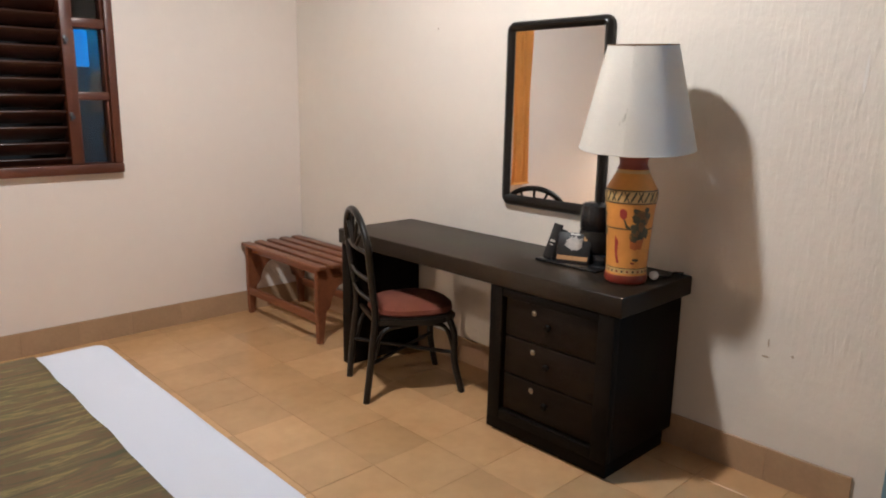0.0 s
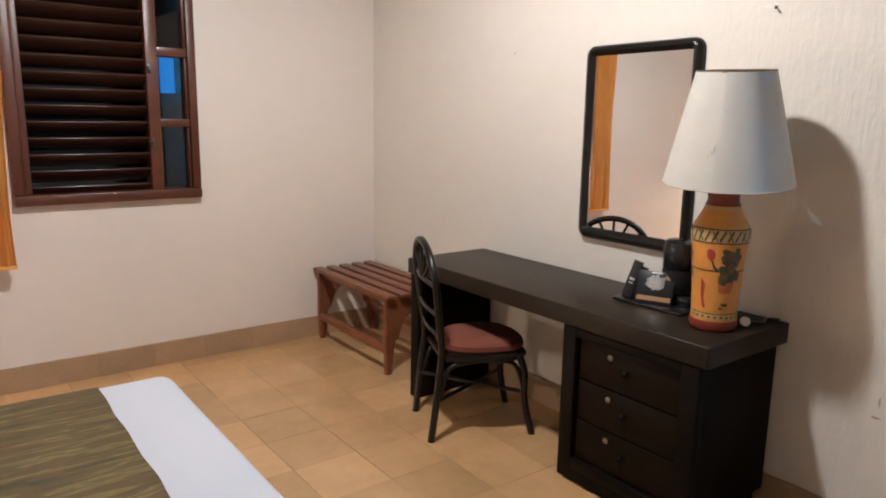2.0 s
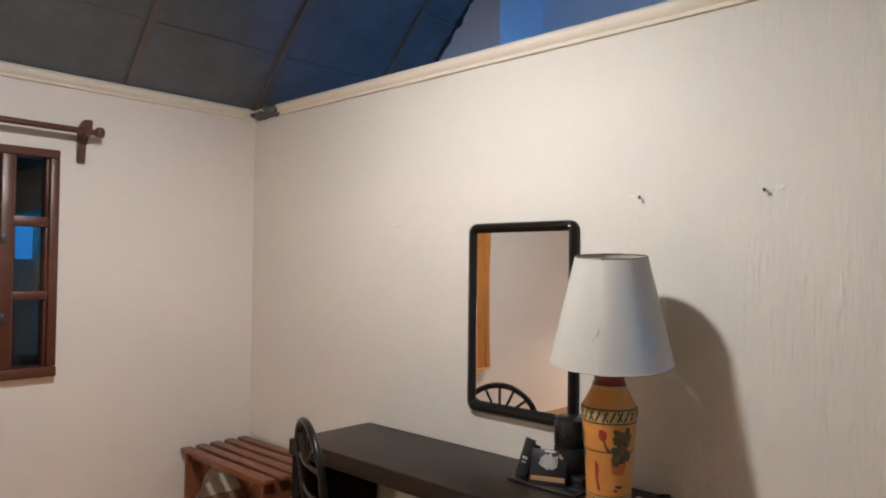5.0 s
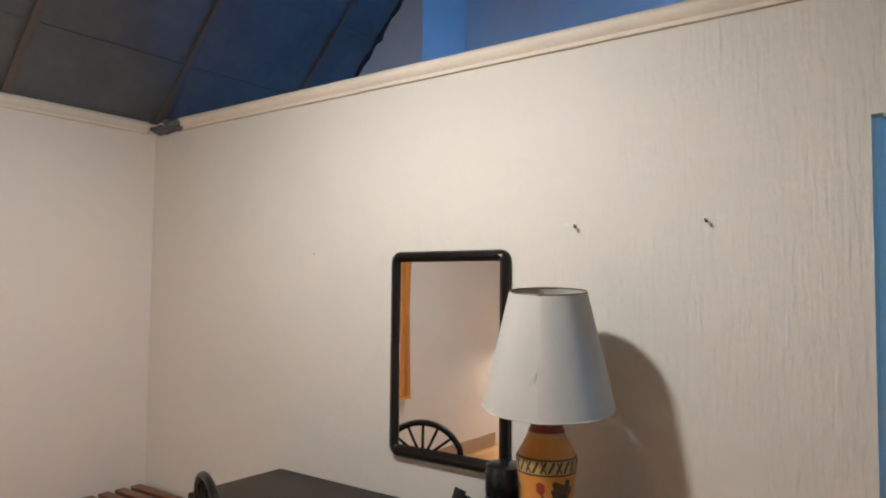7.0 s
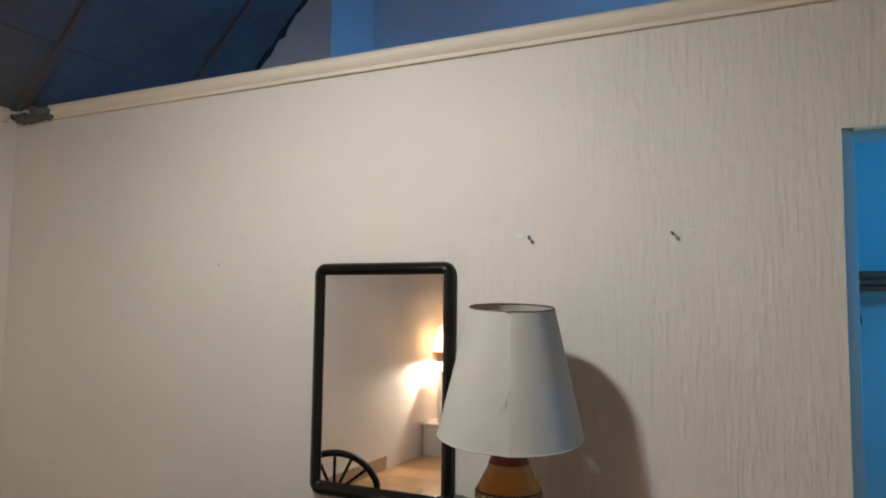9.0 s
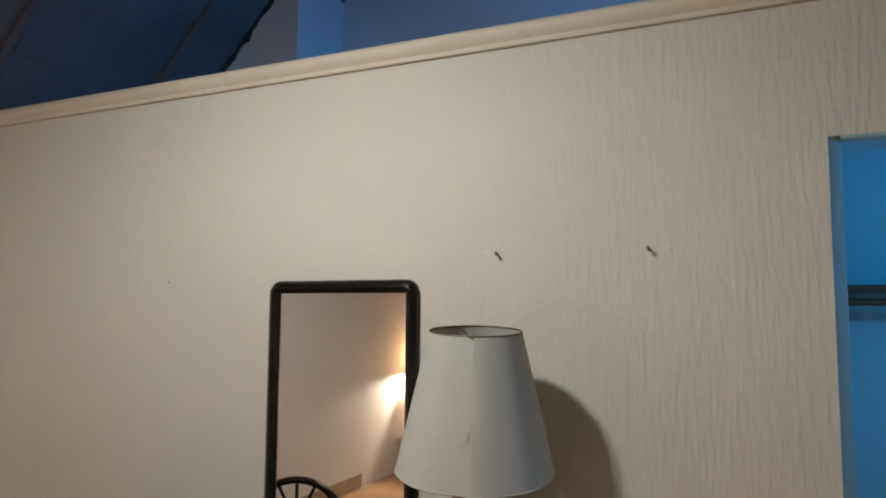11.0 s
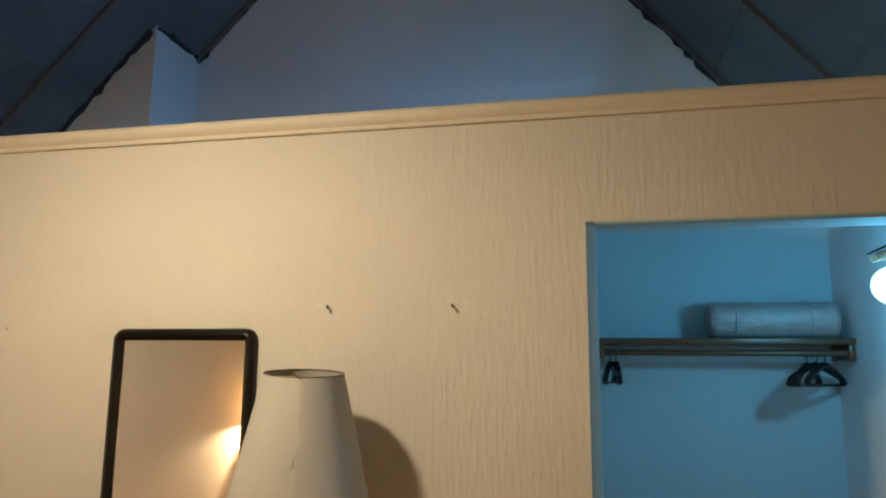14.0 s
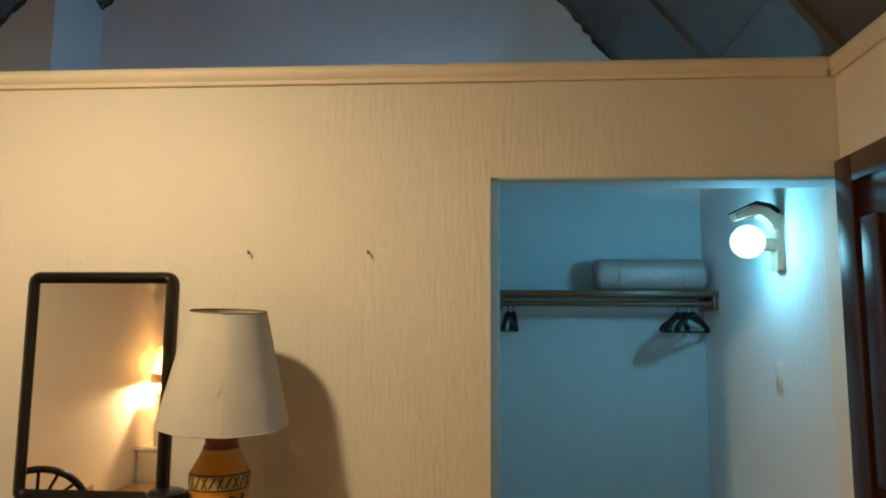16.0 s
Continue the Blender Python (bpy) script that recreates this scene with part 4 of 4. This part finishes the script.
bx_, by_ = BEDLAMP[0], BEDLAMP[1]
nt = thing("night_table", (bx_, by_, 0), "white painted two-tier night table", "table")
part("cabinet", box(bx_ - 0.18, bx_ + 0.18, by_ - 0.18, by_ + 0.18, 0.0, 0.325, 0.008), M_NIGHT, nt)
part("top", box(bx_ - 0.205, bx_ + 0.205, by_ - 0.205, by_ + 0.205, 0.325, 0.352, 0.006), M_NIGHT, nt)
part("riser", box(bx_ - 0.065, bx_ + 0.065, by_ - 0.065, by_ + 0.065, 0.352, 0.89, 0.006), M_NIGHT, nt)
part("upper_top", box(bx_ - 0.093, bx_ + 0.093, by_ - 0.093, by_ + 0.093, 0.89, 0.917, 0.006), M_NIGHT, nt)
bl = thing("bedside_lamp", (bx_, by_, 0.917), "lit bedside lamp with a pale shade and wooden ring", "lamp")
part("lamp_foot", lathe([(0.052, 0.917), (0.054, 0.927), (0.03, 0.938), (0.010, 0.945)], 28, at=(bx_, by_, 0)), M_LAMPWOOD, bl)
part("stem", tube([(bx_, by_, 0.94), (bx_, by_, 1.005)], 0.006, 10), M_METAL, bl)
part("ring", lathe([(0.150, 1.013), (0.148, 1.12), (0.142, 1.12), (0.144, 1.013), (0.150, 1.013)], 40, at=(bx_, by_, 0), closed=False), M_LAMPWOOD, bl, "pale wooden ring")
part("shade", lathe([(0.145, 1.12), (0.076, 1.395), (0.074, 1.395), (0.143, 1.12), (0.145, 1.12)], 40, at=(bx_, by_, 0), closed=False), M_GLOWSHADE, bl)
bedbulb = part("bulb", lathe([(0.008, 0.99), (0.02, 1.015), (0.022, 1.03), (0.012, 1.055), (0.002, 1.06)], 16, at=(bx_, by_, 0)), M_BULB, bl)
bedbulb.visible_shadow = False

# ---- alcove: wall lamp, shelf, hangers, blanket, switch ----
gx, gy, gz = GLOBE
wl = thing("wall_lamp", (gx + 0.1, YS, gz), "wooden arm wall lamp with a lit white globe", "lamp")
gl = part("globe", lathe([(0.002, -0.074)] + [(0.074 * math.cos(radians(a)), 0.074 * math.sin(radians(a))) for a in range(-80, 81, 10)] + [(0.002, 0.074)], 40, at=GLOBE), M_GLOBE, wl, "glowing white glass globe")
gl.visible_shadow = False
part("back_plate", box(gx - 0.03, gx + 0.05, YS, YS + 0.036, gz - 0.13, gz + 0.12, 0.006), M_LAMPWOOD, wl, "pale varnished wooden plate")
armp = [(YS + 0.02, gz + 0.03), (YS + 0.05, gz + 0.06), (YS + 0.065, gz + 0.10), (YS + 0.10, gz + 0.125), (YS + 0.20, gz + 0.095), (YS + 0.21, gz + 0.12), (YS + 0.12, gz + 0.165), (YS + 0.06, gz + 0.15), (YS + 0.02, gz + 0.12)]
part("arm", prism(armp, "x", gx - 0.035, gx + 0.045, 0.006), M_LAMPWOOD, wl, "curved wooden arm")
part("arm_cover", prism([(YS + 0.02, gz + 0.125), (YS + 0.06, gz + 0.155), (YS + 0.12, gz + 0.17), (YS + 0.213, gz + 0.127), (YS + 0.213, gz + 0.134), (YS + 0.12, gz + 0.178), (YS + 0.055, gz + 0.164), (YS + 0.02, gz + 0.134)], "x", gx - 0.047, gx + 0.047), M_DARK, wl, "dark top edge")
part("socket", tube([(gx, YS + 0.02, gz - 0.02), (gx, YS + 0.085, gz - 0.01)], 0.03, 16), M_LAMPWOOD, wl)
# unseen copy behind the partition, added to hold the washroom light
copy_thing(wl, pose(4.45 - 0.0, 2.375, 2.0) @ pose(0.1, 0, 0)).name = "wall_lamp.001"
sw = thing("light_switch", (4.21, YS, 1.39), "small white plastic light switch on the wall", "switch")
part("plate", box(4.175, 4.245, YS, YS + 0.008, 1.33, 1.45, 0.003), M_PLUG, sw)
part("rocker", box(4.197, 4.223, YS + 0.008, YS + 0.013, 1.37, 1.41, 0.002), M_PLUG, sw)

SHX, SHZ = 4.99, 1.82
shf = thing("closet_shelf", (5.15, 1.6, SHZ), "brown wooden closet shelf with a hanging rail", "shelf")
part("board", box(SHX, GABLE, YS + 0.002, 2.25, SHZ - 0.032, SHZ, 0.005), M_SHELF, shf)
part("cleat", box(SHX + 0.02, GABLE, YS + 0.002, YS + 0.03, SHZ - 0.11, SHZ - 0.032, 0.004), M_SHELF, shf)
part("cleat", box(SHX + 0.02, GABLE, 2.22, 2.25, SHZ - 0.11, SHZ - 0.032, 0.004), M_SHELF, shf)
part("rail", tube([(SHX + 0.06, YS + 0.02, SHZ - 0.075), (SHX + 0.06, 2.24, SHZ - 0.075)], 0.016, 14), M_SHELF, shf)


def hanger(loc, rz, label):
    h = thing("clothes_hanger", (0, 0, 0), label, "hanger", group="hangers on the closet rail")
    part("hook", tube(smooth_path([(0.0, 0.018, 0.01), (0, 0.02, 0.03), (0, 0.0, 0.042), (0, -0.02, 0.03), (0, -0.012, 0.005), (0, 0, -0.012), (0, 0, -0.03)], 4), 0.0028, 8), M_STEEL, h)
    part("shoulder", tube(smooth_path([(0, -0.20, -0.12), (0, -0.17, -0.085), (0, -0.06, -0.038), (0, 0.0, -0.022), (0, 0.06, -0.038), (0, 0.17, -0.085), (0, 0.20, -0.12)], 5), 0.016, 10), M_BLACK, h)
    part("bar", tube([(0, -0.195, -0.122), (0, 0.195, -0.122)], 0.007, 8), M_BLACK, h)
    h.matrix_basis = pose(*loc, 0, 0, rz)
    return h


HZ = SHZ - 0.112
hanger((SHX + 0.06, 1.14, HZ), 50, "black plastic clothes hanger by the lamp wall")
hanger((SHX + 0.06, 1.18, HZ), 36, "black plastic clothes hanger by the lamp wall")
hanger((SHX + 0.06, 1.22, HZ), 60, "black plastic clothes hanger by the lamp wall")
hanger((SHX + 0.06, 2.16, HZ), 92, "black plastic clothes hanger at the shelf's far end")
hanger((SHX + 0.06, 2.19, HZ), 80, "black plastic clothes hanger at the shelf's far end")

bk = thing("rolled_blanket", (5.14, 1.36, SHZ), "pale rolled blanket lying on the closet shelf", "blanket")
bm = bmesh.new()
nseg, nl = 40, 30
rings = []
for i in range(nl + 1):
    u = i / nl
    y = 1.045 + 0.625 * u
    e = min(u, 1 - u)
    rr = 1 if e > 0.04 else 0.84 + 0.16 * math.sqrt(max(0, 1 - (1 - e / 0.04) ** 2))
    ring = []
    for k in range(nseg):
        a = 2 * math.pi * k / nseg
        r = rr * (1 + 0.02 * noise.noise((math.cos(a) * 2, math.sin(a) * 2, u * 7)) + 0.012 * math.sin(3 * a))
        ca, sa_ = math.cos(a), math.sin(a)
        sx = math.copysign(abs(ca) ** 0.75, ca)
        sz_ = math.copysign(abs(sa_) ** 0.75, sa_)
        ring.append(bm.verts.new((5.145 + 0.115 * r * sx, y, SHZ + 0.098 + 0.097 * min(1.04, r) * sz_)))
    rings.append(ring)
for a, b in zip(rings, rings[1:]):
    for k in range(nseg):
        bm.faces.new((a[k], a[(k + 1) % nseg], b[(k + 1) % nseg], b[k]))
bm.faces.new(rings[0]); bm.faces.new(rings[-1][::-1])
part("roll", bm, M_BLANKET, bk)
sp = [(0.09 * (1 - i / 60) * math.cos(i * 0.42), 0.075 * (1 - i / 60) * math.sin(i * 0.42)) for i in range(50)]
part("end_fold", tube([(5.145 + a, 1.672, SHZ + 0.098 + b) for a, b in sp], 0.006, 6), M_BLANKET, bk)
for u in (0.22, 0.8):
    y = 1.045 + 0.625 * u
    ringp = [(5.145 + 0.119 * math.copysign(abs(math.cos(a)) ** 0.75, math.cos(a)), y, SHZ + 0.098 + 0.0985 * math.copysign(abs(math.sin(a)) ** 0.75, math.sin(a))) for a in [2 * math.pi * k / 40 for k in range(41)]]
    part("crease", tube(ringp, 0.003, 6), M_BLANKET, bk)

# ---- nails in the wall ----
for y in (3.229, 2.765):
    z = 1.882
    nl_ = thing("wall_nail", (XE, y, z), "dark bent nail in a pale wall plug", "nail", group="nails above the desk")
    part("plug", lathe([(0.008, 0), (0.007, 0.002), (0.003, 0.003)], 14), M_PLUG, nl_).matrix_basis = pose(XE, y, z, 0, -90, 0)
    part("shank", tube([(XE, y, z), (XE - 0.012, y - 0.003, z - 0.002), (XE - 0.018, y - 0.009, z - 0.010)], 0.0028, 8), M_STEEL, nl_)
    part("head", lathe([(0.001, -0.004), (0.005, -0.003), (0.005, 0.003), (0.001, 0.004)], 12, at=(XE - 0.018, y - 0.009, z - 0.010)), M_STEEL, nl_)

rng = random.Random(77)


def mark(name, y, z, ry, rz, material, label):
    o = [(y + ry * math.cos(2 * math.pi * i / 14) * rng.uniform(0.6, 1.2), z + rz * math.sin(2 * math.pi * i / 14) * rng.uniform(0.6, 1.2)) for i in range(14)]
    tagged(part(name, prism(o, "x", XE - 0.0012, XE + 0.002), material), label, "stain", kind="structure")


M_STAIN = mat("brown_wall_stain", (0.42, 0.34, 0.26), 0.8, var=0.15, scale=30)
M_PATCH = mat("filled_wall_patch", (0.74, 0.70, 0.65), 0.7, var=0.05)
mark("wall_scuff", 2.73, 0.55, 0.004, 0.02, M_STAIN, "short brown scuff on the plaster")
mark("wall_scuff", 2.735, 0.495, 0.018, 0.004, M_STAIN, "short brown scuff on the plaster")
mark("wall_scuff", 2.64, 0.52, 0.006, 0.006, M_STAIN, "small brown fleck on the plaster")
mark("wall_scuff", 4.60, 1.80, 0.006, 0.006, M_STAIN, "small brown fleck on the plaster")
mark("wall_patch", 2.526, 1.54, 0.007, 0.06, M_PATCH, "pale smeared filler on the plaster")
mark("wall_patch", 2.71, 1.883, 0.022, 0.010, M_PATCH, "pale smeared filler by a nail")
mark("wall_patch", 3.26, 1.884, 0.014, 0.008, M_PATCH, "pale smeared filler by a nail")

# ---- baseboard and floor tiles ----
T = 0.30
bb = new("baseboard")
tagged(bb, "row of clay baseboard tiles along the walls", "baseboard", kind="structure")
me_n = mesh_of("baseboard_tile", box(0.0002, T - 0.0002, -0.012, 0, 0.0, 0.138, 0.001, seg=1), M_BASE)
me_e = mesh_of("baseboard_tile", box(-0.012, 0, 0.0002, T - 0.0002, 0.0, 0.138, 0.001, seg=1), M_BASE)
for i in range(13):
    o = new("baseboard_tile", me_n)
    o.location, o.parent = (XE - 0.012 - T * (i + 1), YN, 0), bb
for i in range(12):
    y = YN - 0.012 - T * (i + 1)
    if y > OY1:
        o = new("baseboard_tile", me_e)
        o.location, o.parent = (XE, y, 0), bb
tile_me = mesh_of("tile", box(0.0008, T - 0.0008, 0.0008, T - 0.0008, -0.0035, 0.0, 0.0008, seg=1), M_TILE)
x = 2.5 - T * 13
while x < XE - 0.01:
    y = 4.085 - T * 11
    while y < YN - 0.01:
        if x > XW - T and y > YS - T:
            o = new("tile", tile_me)
            o.location = (x, y, random.uniform(-0.0006, 0.0006))
            o.rotation_euler = (random.uniform(-0.002, 0.002), random.uniform(-0.002, 0.002), random.choice((0, 0)))
            o.parent = floor
        y += T
    x += T
